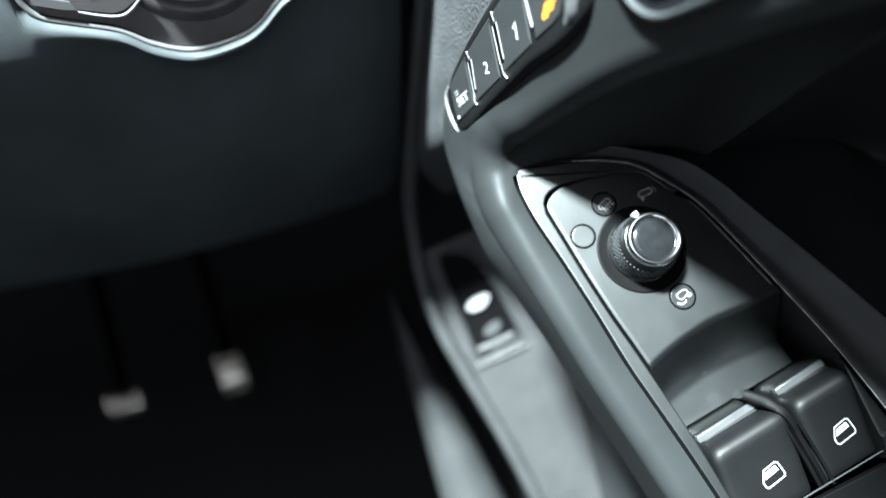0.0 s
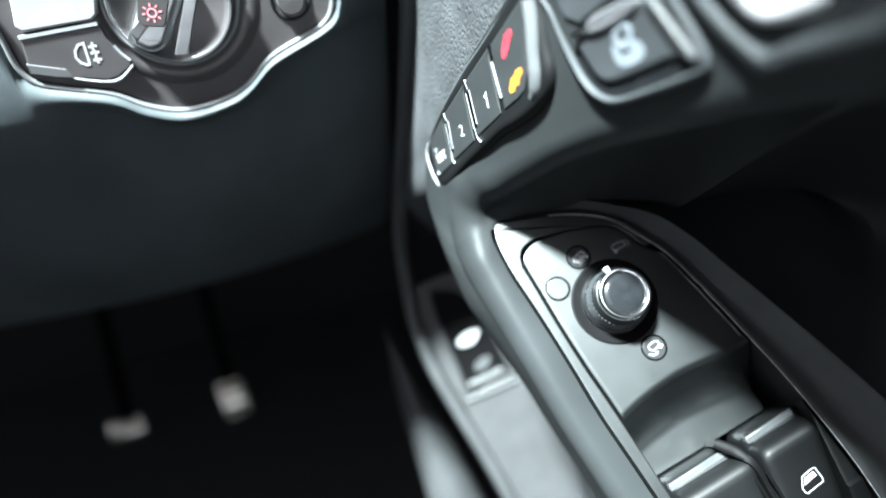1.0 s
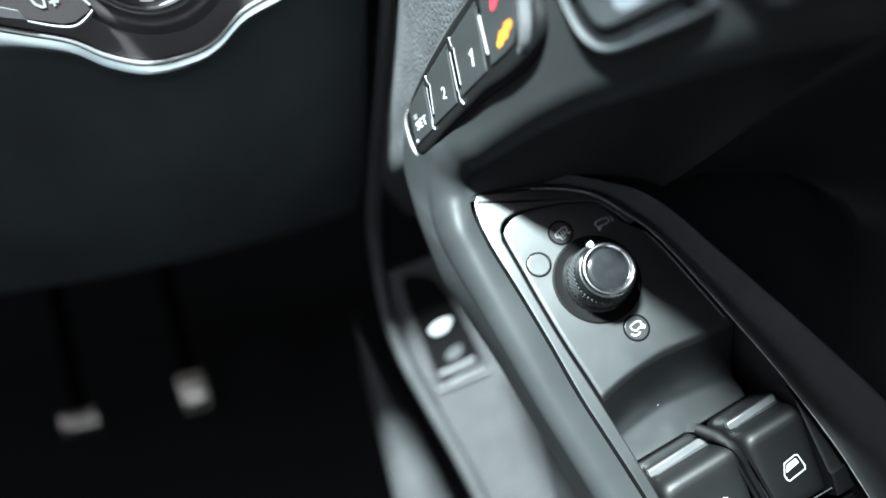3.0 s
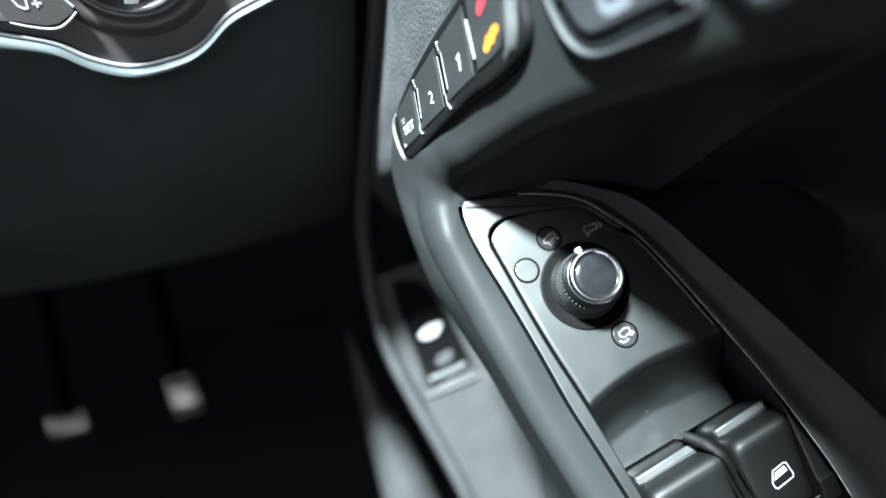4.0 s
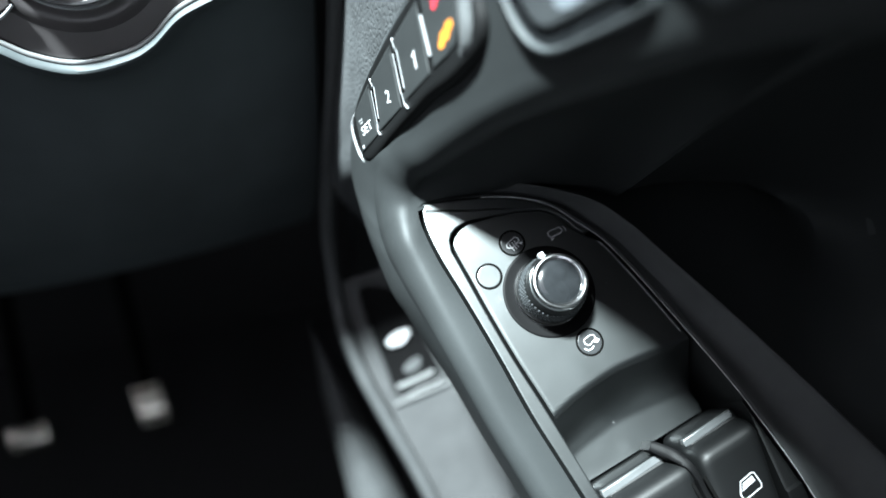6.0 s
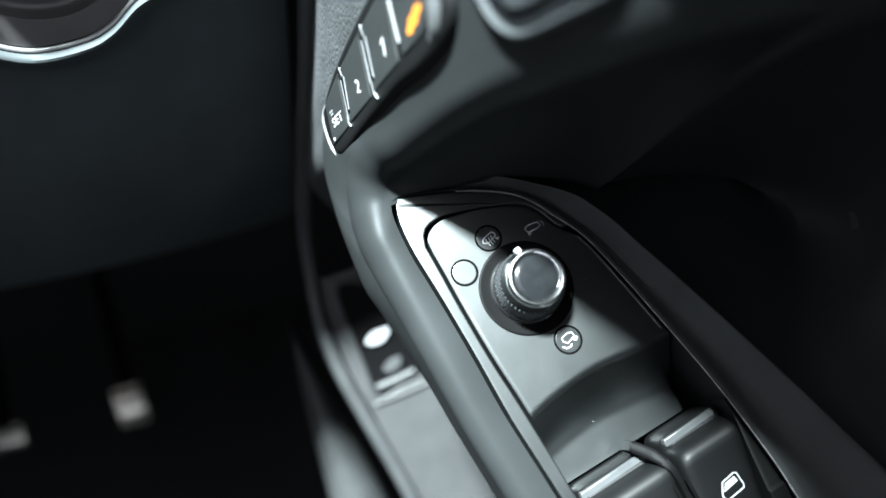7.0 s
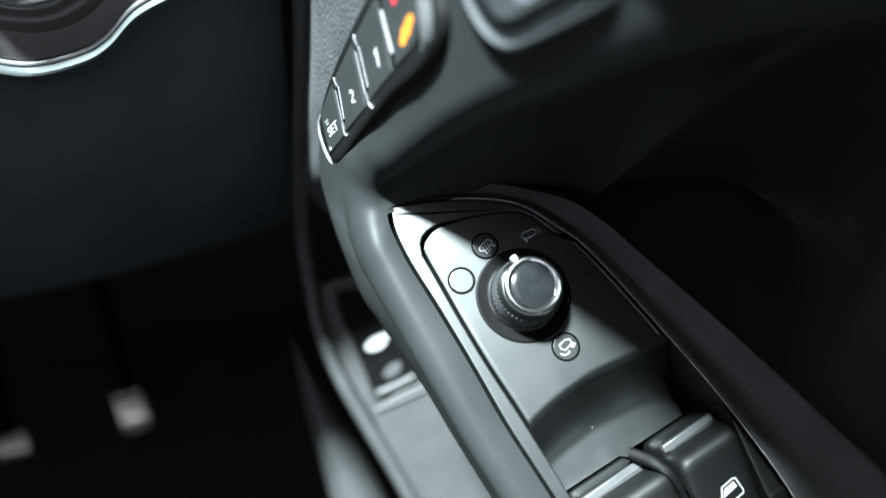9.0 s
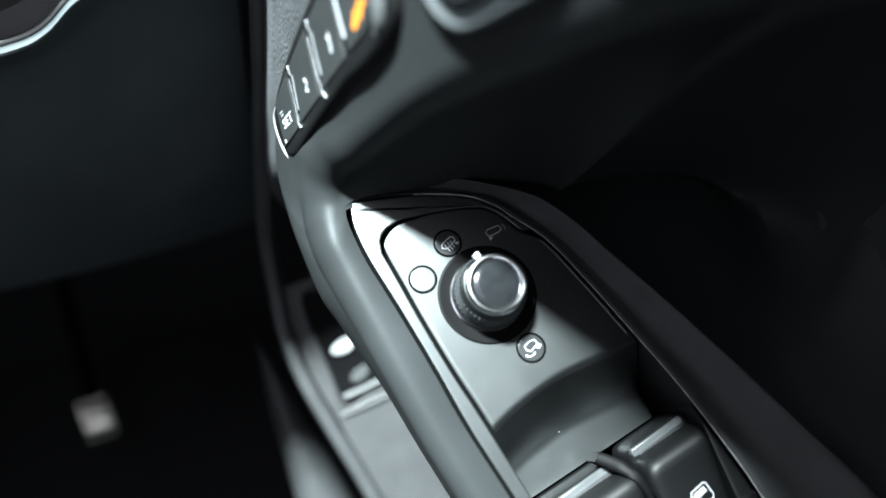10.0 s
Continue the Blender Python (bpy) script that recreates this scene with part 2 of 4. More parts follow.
def block(lo, hi, bm=None, bevel=0.0):
    bm = bm or bmesh.new()
    made = bmesh.ops.create_cube(bm, size=1)["verts"]
    for v in made:
        v.co = Vector([a + (b - a) * (c + 0.5) for a, b, c in zip(lo, hi, v.co)])
    if bevel:
        bmesh.ops.bevel(bm, geom=list({e for v in made for e in v.link_edges}), offset=bevel, segments=3, affect="EDGES", profile=0.5)
    return bm


def smoothstep(a, b, x):
    t = min(1, max(0, (x - a) / (b - a)))
    return t * t * (3 - 2 * t)


def table(pairs):
    xs, ys = zip(*sorted(pairs))
    return lambda x: float(np.interp(x, xs, ys))


def smooth_table(pairs):
    q = spline([(a, b) for a, b in sorted(pairs)], 6)
    return table([(p.x, p.y) for p in q])


def arm(u, v, h=0.0):
    return ARM @ Vector((u, v, h))


def band(u, v, h=0.0):
    return BAND @ Vector((u, v, h))


def cheek(u, v, h=0.0):
    return CHEEK @ Vector((u, v, h))


def low(u, v, h=0.0):
    return LOW @ Vector((u, v, h))


# ---- the cabin round it: plain unseen closing surfaces, openings sized for the light ----
def wall(name, lo, hi, mat, label, category):
    ob = part(name, block(lo, hi), mat, smooth=False)
    return tagged(ob, label, category, kind="structure")


wall("floor", (-1.3, -1.2, -0.03), (0.3, 0.9, 0.0), CARPET, "black carpeted footwell floor of the car", "floor")
wall("wall_front", (-1.3, 0.66, 0.0), (0.3, 0.70, 1.25), CARPET, "black carpeted bulkhead behind the dashboard and pedals", "bulkhead")
wall("wall_left", (-1.34, -1.2, 0.0), (-1.3, 0.9, 0.86), BLACK, "plain dark far side of the cabin", "cabin side")
rear = bmesh.new()
for lo, hi in (((-1.3, -1.24, 0.0), (0.3, -1.2, 0.86)), ((-1.3, -1.24, 1.16), (0.3, -1.2, 1.25)), ((-1.3, -1.24, 0.86), (-1.1, -1.2, 1.16)), ((0.1, -1.24, 0.86), (0.3, -1.2, 1.16))):
    block(lo, hi, rear)
tagged(part("wall_back", rear, BLACK, smooth=False), "plain dark back of the cabin with a window opening", "cabin back", kind="structure")
# unseen blocker, raised past the sill to keep side light off the knee panel
wall("wall_right", (0.26, -1.2, 0.0), (0.3, 0.9, 1.15), BLACK, "plain unseen wall on the door side, raised to block light", "cabin side")
# the opening is added; its edges are set to place sun and shade
roof = bmesh.new()
for lo, hi in (((-1.34, -1.24, 1.25), (-0.42, 0.7, 1.29)), ((-0.06, -1.24, 1.25), (0.3, 0.7, 1.29)),
               ((-0.42, -1.24, 1.25), (-0.06, -0.25, 1.29)), ((-0.42, 0.40, 1.25), (-0.06, 0.7, 1.29))):
    block(lo, hi, roof)
tagged(part("ceiling", roof, LINER, smooth=False), "unseen grey headliner, its opening made up to admit the sun", "headliner", kind="structure")

# ---- the door ----
door = thing("car_door", (0.2, 0.1, 0.0), "black plastic car door with armrest switches and grained trim", "car door")

OUTER = smooth_table([(50, -33.5), (42, -35), (29, -34), (9, -30), (-13, -26), (-36, -22.3), (-47, -20), (-74, -14), (-110, -7), (-150, 0), (-210, 9)])
INNER = smooth_table([(37.5, -17), (36, -22), (33, -25.6), (28.8, -26.6), (15, -24.6), (0, -22.3), (-18, -19), (-35, -15.2), (-61, -10), (-75, -7.4), (-92, -5), (-130, 1), (-210, 14)])
SEAM = smooth_table([(50.4, -33), (50, -30), (48.6, -22), (46, -10), (42, 2), (38, 10.2), (34.5, 14.6), (31.4, 17.6), (25, 22.2), (14.8, 29.4), (-0.9, 36.0), (-27, 45.2), (-52.5, 53.6), (-78, 60.2), (-94, 63.2), (-130, 68), (-210, 78)])
EDGE = smooth_table([(37.6, -16), (37.3, -11), (36.7, -5), (35.7, 1.4), (34.2, 7.8), (32.3, 12.6), (28, 17.2), (22, 20.8), (19, 23.4), (15, 28.2), (12.3, 30.0), (0, 35.0), (-10, 38.8), (-18.4, 41.8), (-30, 45.8), (-52.5, 53.2), (-78, 59.8), (-94, 62.8), (-130, 67.6), (-210, 77.6)])

# the loop of trim: down the band, round the front corner, back along the armrest
# each station: outer edge, inner edge of the opening, seam or depth where the lining ends, roll along the face and into the depth, normal
nb, nk = CHEEK.col[2].to_3d().normalized(), ARM.col[2].to_3d().normalized()
uk = ARM.col[0].to_3d().normalized()
stations = []
for outer, inner, end, roll, deep, lean in (
        ((-8, 230, -2.5), (104, 215, -16.5), None, 10, 8.5, 0), ((-15, 150, -2.5), (82, 150, -16.5), None, 10, 8.5, 0), ((-17, 110, -2.5), (61, 106, -13.5), None, 10, 8, 0),
        ((-17, 62, -2.5), (46, 62, -13.5), (44, 32), 10, 8, 0), ((-17, 22, -2.5), (35.5, 24, -13.1), (21, 42), 10, 8, 0), ((-16.5, -9, -2.5), (30, -10, -12.2), (4, 46), 11, 8, 0.02),
        ((-14.5, -38, -2.6), (28, -27, -11.2), (-12, 48.6), 12, 8.4, 0.08), ((-11, -58, -3), (27, -36.2, -10.2), (-23, 50.2), 13, 9.2, 0.2), ((-4, -70, -1.6), (28.2, -42.6, -8.2), (-29, 50.6), 14, 10.2, 0.4),
        ((6, -76, 0.2), (31.6, -46, -5.4), (-33, 50), 14.6, 10.8, 0.6), ((19, -76, 2.2), (37.6, -46.7, -2.4), (-34.6, 47.6), 14, 10.2, 0.8), ((35, -75.6, 3.6), (45.6, -46.1, 0.0), (-35.1, 41), 13, 9, 1)):
    at = band if inner[1] > -30 else cheek
    inner = at(*inner)
    stations.append((at(*outer), inner, arm(*end) if end else inner - nb * 0.026, roll, deep, nb.lerp(-uk, lean)))
for v, side, foot, crest, roll, deep in ((28, 18.4, 27, 5.8, 11.6, 8.8), (16, 17.6, 29, 6.6, 10, 8.2), (2, 16.4, 32, 7.1, 8.4, 7.8), (-16, 14.6, 36, 7.4, 7, 7.4), *[(v, 13.6, 39, 7.4, 6.4, 7) for v in (-36, -60, -85, -120, -160, -210)]):
    stations.append((arm(OUTER(v) - side, v, -foot), arm(OUTER(v) - crest, v, 0.9), arm(OUTER(v), v, 0), roll, deep, -uk))


def resample(rows, n):
    cols = [spline([r[i] for r in rows], n) for i in (0, 1, 2, 5)]
    shape = spline([(r[3], r[4], 0) for r in rows], n)
    return list(zip(*cols, shape))


loop_rows = []
samples = resample(stations, 8)
for k, (o, tip, end, n, (roll, deep, _)) in enumerate(samples):
    n = n.normalized()
    along = samples[min(k + 1, len(samples) - 1)][1] - samples[max(k - 1, 0)][1]
    rd = n.cross(along).normalized()
    n = along.cross(rd).normalized()
    i = tip - rd * roll * MM + n * deep * MM
    w = i - o
    wd = w.normalized()
    row = [o + wd * 0.002 - n * 0.020, o + wd * 0.002 - n * 0.012, o + wd * 0.0006 - n * 0.006, o - n * 0.0022]
    for j in range(17):
        t = j / 16
        row.append(o + w * t + n * MM * 0.7 * math.sin(math.pi * t) ** 0.8)
    for j in range(1, 13):
        a = radians(7.5 * j)
        row.append(i + (rd * math.sin(a) * roll - n * (1 - math.cos(a)) * deep) * MM)
    turn = tip - n * 0.42 * (end - tip).length
    for j in range(1, 11):
        t = j / 10
        row.append(tip * (1 - t) ** 2 + turn * 2 * t * (1 - t) + end * t * t)
    row += [end - nk * 0.0007, end - nk * 0.012]
    loop_rows.append(row)
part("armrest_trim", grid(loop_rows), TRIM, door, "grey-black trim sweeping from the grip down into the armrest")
inner_edge = [r[-3] for r in loop_rows]

# switch panel border
left_edge = [(OUTER(v) + 1.4, v) for v in range(-200, 49, 4)] + [(OUTER(47) + 1.5, 47), (OUTER(49) + 2.3, 49)]
top_edge = [(SEAM(v) - 0.3, v - 0.2) for v in (50.2, 49.4, 48.4, 47.2, 46, 44.5, 43, 41.5, 40, 38, 36, 34, 32, 30)] + [(SEAM(v) - 0.3, v) for v in (28, 26, 24, 22, 20)]
back_edge = [(EDGE(v) + 0.7, v) for v in (20, 22, 24, 26, 28)] + [(EDGE(v) + 0.7, v + 0.4) for v in (30, 32, 33.6, 34.8, 35.7, 36.4, 36.9, 37.2)]
back_edge += [(-17, 38.3), (-20, 38.0), (-23, 37.2), (-25.4, 35.6), (-26.8, 33.4), (-27.6, 29)] + [(INNER(v) - 0.7, v) for v in range(24, -201, -4)]
part("panel_border", prism(left_edge + top_edge + back_edge, -14, 0.0, 0.5), SATIN, door, at=ARM)
part("panel_gap", prism([(OUTER(v) - 0.8, v) for v in range(-200, 50, 5)] + [(-20, 48), (5, 42), (20, 34)] + [(SEAM(v) + 2, v) for v in range(28, -201, -5)], -50, -43), VOID, door, at=ARM, smooth=False)


def shear(w):
    return 0.16 * smoothstep(5, -35, w)


CREASE = smooth_table([(-30, -46.4), (-14, -39.4), (-5, -35.8), (4, -33.2), (14, -31.0), (23, -30.2), (34, -29.8), (46, -29.4), (60, -29.4)])


def scoop(u, w):
    """Height of the switch plate: flat round the mirror knob, hollowed before the window switches."""
    if w < -100:
        return 0.3 * (w + 103.7) - 1.0
    flat = -0.0012 * max(0, u - 24) ** 2
    if w <= -67:
        return flat
    v = w + shear(w) * u
    x = CREASE(u) - v
    if x <= 0:
        return flat
    a, b, c = min(x, 2.4), min(max(x - 2.4, 0), 19.2), min(max(x - 6.6, 0), 15.0)
    ledge = 1 - 0.75 * smoothstep(0, 1.2, u - 50.2 + 0.16 * (v + 64))
    return flat - 0.365 * a * a - 1.75 * b + 0.0583 * c * c * ledge


def plate(ws, left, right, n, bm=None):
    rows = []
    for w in ws:
        a, b = left(w), right(w)
        row = []
        for k in range(n + 1):
            u = a + (b - a) * (k / n)
            v = w + shear(w) * u
            edge = 0.35 * (1 - smoothstep(0, 0.8, min(u - a, b - u, 37.4 - w)))
            row.append((u, v, scoop(u, w) - edge))
        row = [(row[0][0] - 0.1, row[0][1], -42)] + row + [(row[-1][0] + 0.1, row[-1][1], -42)]
        rows.append(row)
    rows.append([(u, v - 0.3, -42) for u, v, h in rows[-1]])
    return grid(rows, bm=bm)


def left_of(w):
    return INNER(w + shear(w) * INNER(w)) + 0.5


def right_of(w):
    return EDGE(w + shear(w) * EDGE(w + 8))


front_rows = [37 - 0.5 * k for k in range(15)] + [29 - k for k in range(96)] + [-66.9]
top = plate(front_rows, left_of, right_of, 110)
part("switch_plate", top, SATIN, door, "satin black switch plate with a finger hollow", at=ARM)

part("side_strip", plate([-67.0 - k for k in range(43)], lambda w: 55.8, right_of, 8), SWITCH, door, "narrow black strip beside the window switches", at=ARM)

# thin raised line along the seam, paler than the panel
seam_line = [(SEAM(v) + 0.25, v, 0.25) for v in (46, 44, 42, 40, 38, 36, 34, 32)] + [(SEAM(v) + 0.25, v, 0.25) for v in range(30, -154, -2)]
part("plate_bead", tube(seam_line, 0.24, 6), SEAM_EDGE, door, "thin pale edge of the switch panel", at=ARM)
part("plate_bead", tube([(SEAM(v) - 1.7, v, scoop(SEAM(v) - 1.7, v) + 0.02) for v in range(15, -29, -2)], 0.18, 6), SEAM_EDGE, door, "thin pale edge of the switch plate", at=ARM)

part("rear_plate", prism([(INNER(v) + 0.5, v) for v in range(-107, -201, -7)] + [(EDGE(v), v) for v in range(-200, -96, 7)], -10, -6.5, 0.6), DISH, door, "dark plate behind the window switches", at=ARM)

# rolled ridge between the switch plate and the grip recess
ridge_rows = []
ridge_stations = [(SEAM(v) + 0.9, v + 0.4, c, d) for v, c, d in ((50.2, -29, 52.0), (47.5, -12, 50.0), (43.5, 6, 46.5), (37.5, 23.6, 36), (32, 32.2, 29.2), (28, 37.6, 22.6), (15, 43.8, 12.3), (-1, 50.2, -0.6), (-27, 64.0, -28), (-52.5, 76.0, -53), (-78, 86.6, -76), (-110, 100.4, -108), (-150, 109, -150), (-210, 118, -210))]
ins = spline([(a, b, 0) for a, b, c, d in ridge_stations], 6)
outs = spline([(c, d, 0) for a, b, c, d in ridge_stations], 6)
for a, b in zip(ins, outs):
    w = b - a
    k = min(1, w.length / 14)
    prof = ((0, -0.6), (0, -0.3), (0.03, 0.1), (0.08, -0.1), (0.18, -1.5), (0.3, -2.8), (0.42, -3.1), (0.54, -2.2), (0.66, -0.5), (0.77, 1.5), (0.86, 3.2), (0.92, 4.1), (0.96, 4.2), (1.0, 3.4), (1.03, 1.6), (1.05, -3), (1.06, -12))
    ridge_rows.append([a + w * t + Vector((0, 0, h * k if h > 0 else h)) for t, h in prof])
# added wall, blackened so the sunlit gap reads as shaded plate
part("ridge_skirt", grid([[r[0], r[0] + Vector((0.3, 0, -40))] for r in ridge_rows]), SWITCH, door, "added wall under the ridge, darkened to stand in for shade", at=ARM)
part("armrest_ridge", grid(ridge_rows), RIDGE, door, "rolled outer edge of the armrest", at=ARM)

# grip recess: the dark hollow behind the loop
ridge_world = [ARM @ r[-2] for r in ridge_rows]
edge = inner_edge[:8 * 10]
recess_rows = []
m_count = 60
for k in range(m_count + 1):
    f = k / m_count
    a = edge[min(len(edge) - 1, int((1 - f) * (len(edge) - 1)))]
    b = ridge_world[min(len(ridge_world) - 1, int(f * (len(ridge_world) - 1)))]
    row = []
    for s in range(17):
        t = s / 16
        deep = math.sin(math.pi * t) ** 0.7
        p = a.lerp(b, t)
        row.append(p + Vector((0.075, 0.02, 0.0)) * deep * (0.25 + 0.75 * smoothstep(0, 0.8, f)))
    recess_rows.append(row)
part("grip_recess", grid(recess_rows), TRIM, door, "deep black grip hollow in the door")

# grained card in front of and above the loop
card_rows = []
front = [cheek(u, v, h) for u, v, h in ((-190, 157, -20), (-103, -1, -20), (-78, -46, -20), (-49, -98, -20), (-33, -132, -20), (-17, -166, -23), (0, -198, -45))]
back_line = [cheek(u, v, h) for u, v, h in ((-14, 260, -6), (-15, 120, -6), (-14, 40, -6), (-12, -20, -6), (-6, -56, -8), (8, -84, -14), (22, -110, -60))]
for a, b in zip(spline(front, 6), spline(back_line, 6)):
    row = [a + Vector((0.03, 0.02, 0)), a + Vector((0.008, 0.006, 0)), a + Vector((0.002, 0.003, 0))]
    for k in range(11):
        t = k / 10
        row.append(a.lerp(b, t) + Vector((-0.004 * math.sin(math.pi * t), 0, 0)))
    card_rows.append(row)
part("door_card", grid(card_rows), LEATHER, door, "grained black vinyl door card")
part("upper_card", block((0.20, -1.1, 0.86), (0.255, 0.62, 0.90), bevel=0.012), LEATHER, door, "padded window sill of the door")
part("lower_card", block((0.15, -1.1, 0.05), (0.20, 0.60, 0.50), bevel=0.01), BLACK, door)

# ---- mirror adjuster ----
KC = (1.9, 2.9)
knob = part("mirror_knob", lathe([(0.01, -3), (12.6, -3), (12.6, 1.0), (12.0, 2.2), (11.6, 4), (11.0, 12.5), (10.6, 14.2), (10.2, 14.8), (0.01, 14.8)], KC, 72), SWITCH, door, "round black mirror adjuster with a silver rim", at=ARM)
part("base_ring", lathe([(12.6, -1), (17.7, -1), (17.6, 0.25), (17.2, 0.5), (16.6, 0.45), (13.6, 0.15), (12.6, 0.15)], KC, 72), DISH, knob, "dark dish round the knob", at=ARM)
part("chrome_ring", lathe([(12.6, -0.5), (13.3, -0.4), (13.5, 0.2), (13.2, 0.7), (12.6, 0.8)], KC, 72), CHROME, knob, "thin chrome ring", at=ARM)
knurl = bmesh.new()
for j in range(44):
    for k in range(6):
        a = 2 * math.pi * (j + 0.5 * (k % 2)) / 44
        r, z = 11.75 - 0.08 * k, 3.6 + 1.3 * k
        c = Vector((KC[0] + r * math.cos(a), KC[1] + r * math.sin(a), z))
        tx, out = Vector((-math.sin(a), math.cos(a), 0)), Vector((math.cos(a), math.sin(a), 0))
        q = [knurl.verts.new(c + d) for d in (tx * 0.72, Vector((0, 0, 0.85)), tx * -0.72, Vector((0, 0, -0.85)), out * 0.75)]
        for i in range(4):
            knurl.faces.new((q[i], q[(i + 1) % 4], q[4]))
part("knurling", knurl, LOCK_KEY, knob, "knurled grip", at=ARM, smooth=False)
part("silver_rim", lathe([(10.4, 13.8), (10.5, 15.0), (10.2, 16.2), (9.6, 16.9), (9.0, 17.0), (8.3, 16.6), (7.7, 16.0), (7.6, 15.2)], KC, 72), SILVER, knob, "silver rim", at=ARM)
part("cap", lathe([(7.75, 15.0), (7.7, 15.9), (7.2, 16.15), (5, 16.5), (2.5, 16.7), (0.01, 16.75)], KC, 64), KNOB_LENS, knob, "smoked glossy cap", at=ARM)
pa = radians(101)
pm = Matrix.Translation((KC[0] + 11.2 * math.cos(pa), KC[1] + 11.2 * math.sin(pa), 13.6)) @ Matrix.Rotation(pa, 4, "Z")
part("pointer", block((-1.0, -1.0, -1.5), (1.2, 1.0, 1.6), bevel=0.35), PRINT, knob, "white pointer", at=ARM @ pm)


def turned(lines, x, y, s, tilt):
    c, d = math.cos(tilt), math.sin(tilt)
    return [[(x + s * (c * p - d * q), y + s * (d * p + c * q)) for p, q in l] for l in lines]


for name, x, y, r in (("heated_mirror", -4.6, 24.8, 4.4), ("mirror_neutral", -17.6, 15.4, 4.3), ("mirror_fold", 9.0, -19.7, 4.5)):
    b = part(name + "_mark", disc((x, y), r, -1, 0.12, 0.1), SATIN if name == "mirror_neutral" else DISC, door, "round grey marking disc", at=ARM)
    part("ring", lathe([(r + 0.02, -0.5), (r + 0.02, 0.1), (r + 0.8, 0.12), (r + 0.85, -0.5)], (x, y), 48), VOID, b, "dark ring", at=ARM)
    if name == "heated_mirror":
        icon = stroke([[(-7.0, 24.6), (-6.0, 25.4), (-2.9, 26.7), (-2.0, 26.2), (-1.7, 25.0), (-3.5, 23.9), (-5.5, 22.9), (-7.1, 23.6), (-7.0, 24.6)]], 0.38, 0.08, 0.2)
        stroke([[(-5.8, 24.8), (-5.6, 23.5), (-4.8, 21.7)], [(-4.6, 25.1), (-4.4, 23.9), (-3.7, 22.0)], [(-3.5, 25.4), (-3.4, 24.3), (-2.8, 22.5)]], 0.36, 0.08, 0.2, bm=icon)
        prism([(-2.5, 24.2), (-0.6, 24.1), (-1.4, 23.1)], 0.08, 0.2, bm=icon)
        part("icon", icon, PRINT, b, "pale heated mirror symbol", at=ARM)
    if name == "mirror_fold":
        icon = stroke([[(7.0, -18.4), (9.6, -17.4), (11.3, -17.7), (11.6, -19.1), (8.5, -20.8), (7.1, -19.9), (7.0, -18.4)]], 0.3, 0.08, 0.2)
        stroke([[(6.1, -21.4), (7.4, -22.4), (9.0, -22.2), (9.7, -21.5)]], 0.45, 0.08, 0.2, bm=icon)
        prism([(11.6, -18.8), (12.8, -19.9), (11.7, -20.9), (10.5, -20.3)], 0.08, 0.2, bm=icon)
        part("icon", icon, PRINT, b, "white folding mirror symbol", at=ARM)
left_mirror = stroke([[(9.9, 24.0), (10.9, 24.8), (15.2, 25.0), (15.8, 23.5), (14.8, 22.7), (10.7, 22.2), (9.9, 23.0), (9.9, 24.0)]], 0.36, -0.02, 0.1)
prism([(10.3, 22.2), (11.8, 21.5), (10.3, 20.6)], -0.02, 0.1, bm=left_mirror)
stroke([[(16.4, 25.2), (17.3, 23.9), (17.0, 22.6)]], 0.26, -0.02, 0.1, bm=left_mirror)
part("mirror_symbol", left_mirror, DIM_PRINT, door, "thin grey mirror symbol", at=ARM)


# ---- window switches ----
def switch_body(u0, u1):
    prof = [(-68.0, -25), (-68.2, -10.4), (-68.8, -9.2), (-70.0, -8.6), (-71.6, -8.5), (-72.2, -8.0), (-72.5, -6.2), (-73.2, -3.6), (-74.4, -1.2), (-75.8, 0.2), (-77.4, 0.6), (-79.4, 0.3), (-82, -0.3), (-88, -1.6), (-95, -3.1), (-102, -4.4), (-104.6, -5.0), (-105.4, -5.6), (-105.6, -25)]
    rows = []
    cols = [(0, 4.5), (0.3, 2.9), (0.9, 1.6), (1.8, 0.8), (3.0, 0.25), (4.4, 0)] + [((u1 - u0) * k / 12, 0) for k in range(3, 11)] + [(u1 - u0 - 2.2, 0.1), (u1 - u0 - 1.2, 0.45), (u1 - u0 - 0.4, 1.2), (u1 - u0, 2.2)]
    for s, h in prof:
        rows.append([(u0 + d, s - drop * 0.6 * (1 if s > -80 else -0.3) + 0.16 * (u0 + d), h - drop * (1 if h > -12 else 0)) for d, drop in cols])
    rows = [[(u0, r[0][1], -25)] + r + [(u1, r[-1][1], -25)] for r in rows]
    return grid(rows)


def window_icon(x, y, tilt):
    outer = [(-4.3, -2.2), (-4.4, -0.4), (-2.0, 3.2), (3.2, 3.4), (4.2, 2.8), (4.5, -1.8), (3.9, -2.9), (-3.6, -3.0), (-4.3, -2.2)]
    bm = stroke(turned([outer], x, y, 1.0, tilt), 0.52, -1, -0.88)
    c, d = math.cos(tilt), math.sin(tilt)
    prism([(x + c * p - d * q, y + d * p + c * q) for p, q in ((-3.2, 0.0), (-1.5, 2.3), (2.9, 2.4), (3.2, 0.3))], -1, -0.88, bm=bm)
    top = smooth_table([(-75.8, 0.2), (-77.4, 0.6), (-79.4, 0.3), (-82, -0.3), (-88, -1.6), (-95, -3.1), (-103, -4.8)])
    for vert in bm.verts:
        vert.co.z += 1.0 + top(vert.co.y - 0.16 * vert.co.x)
    return bm


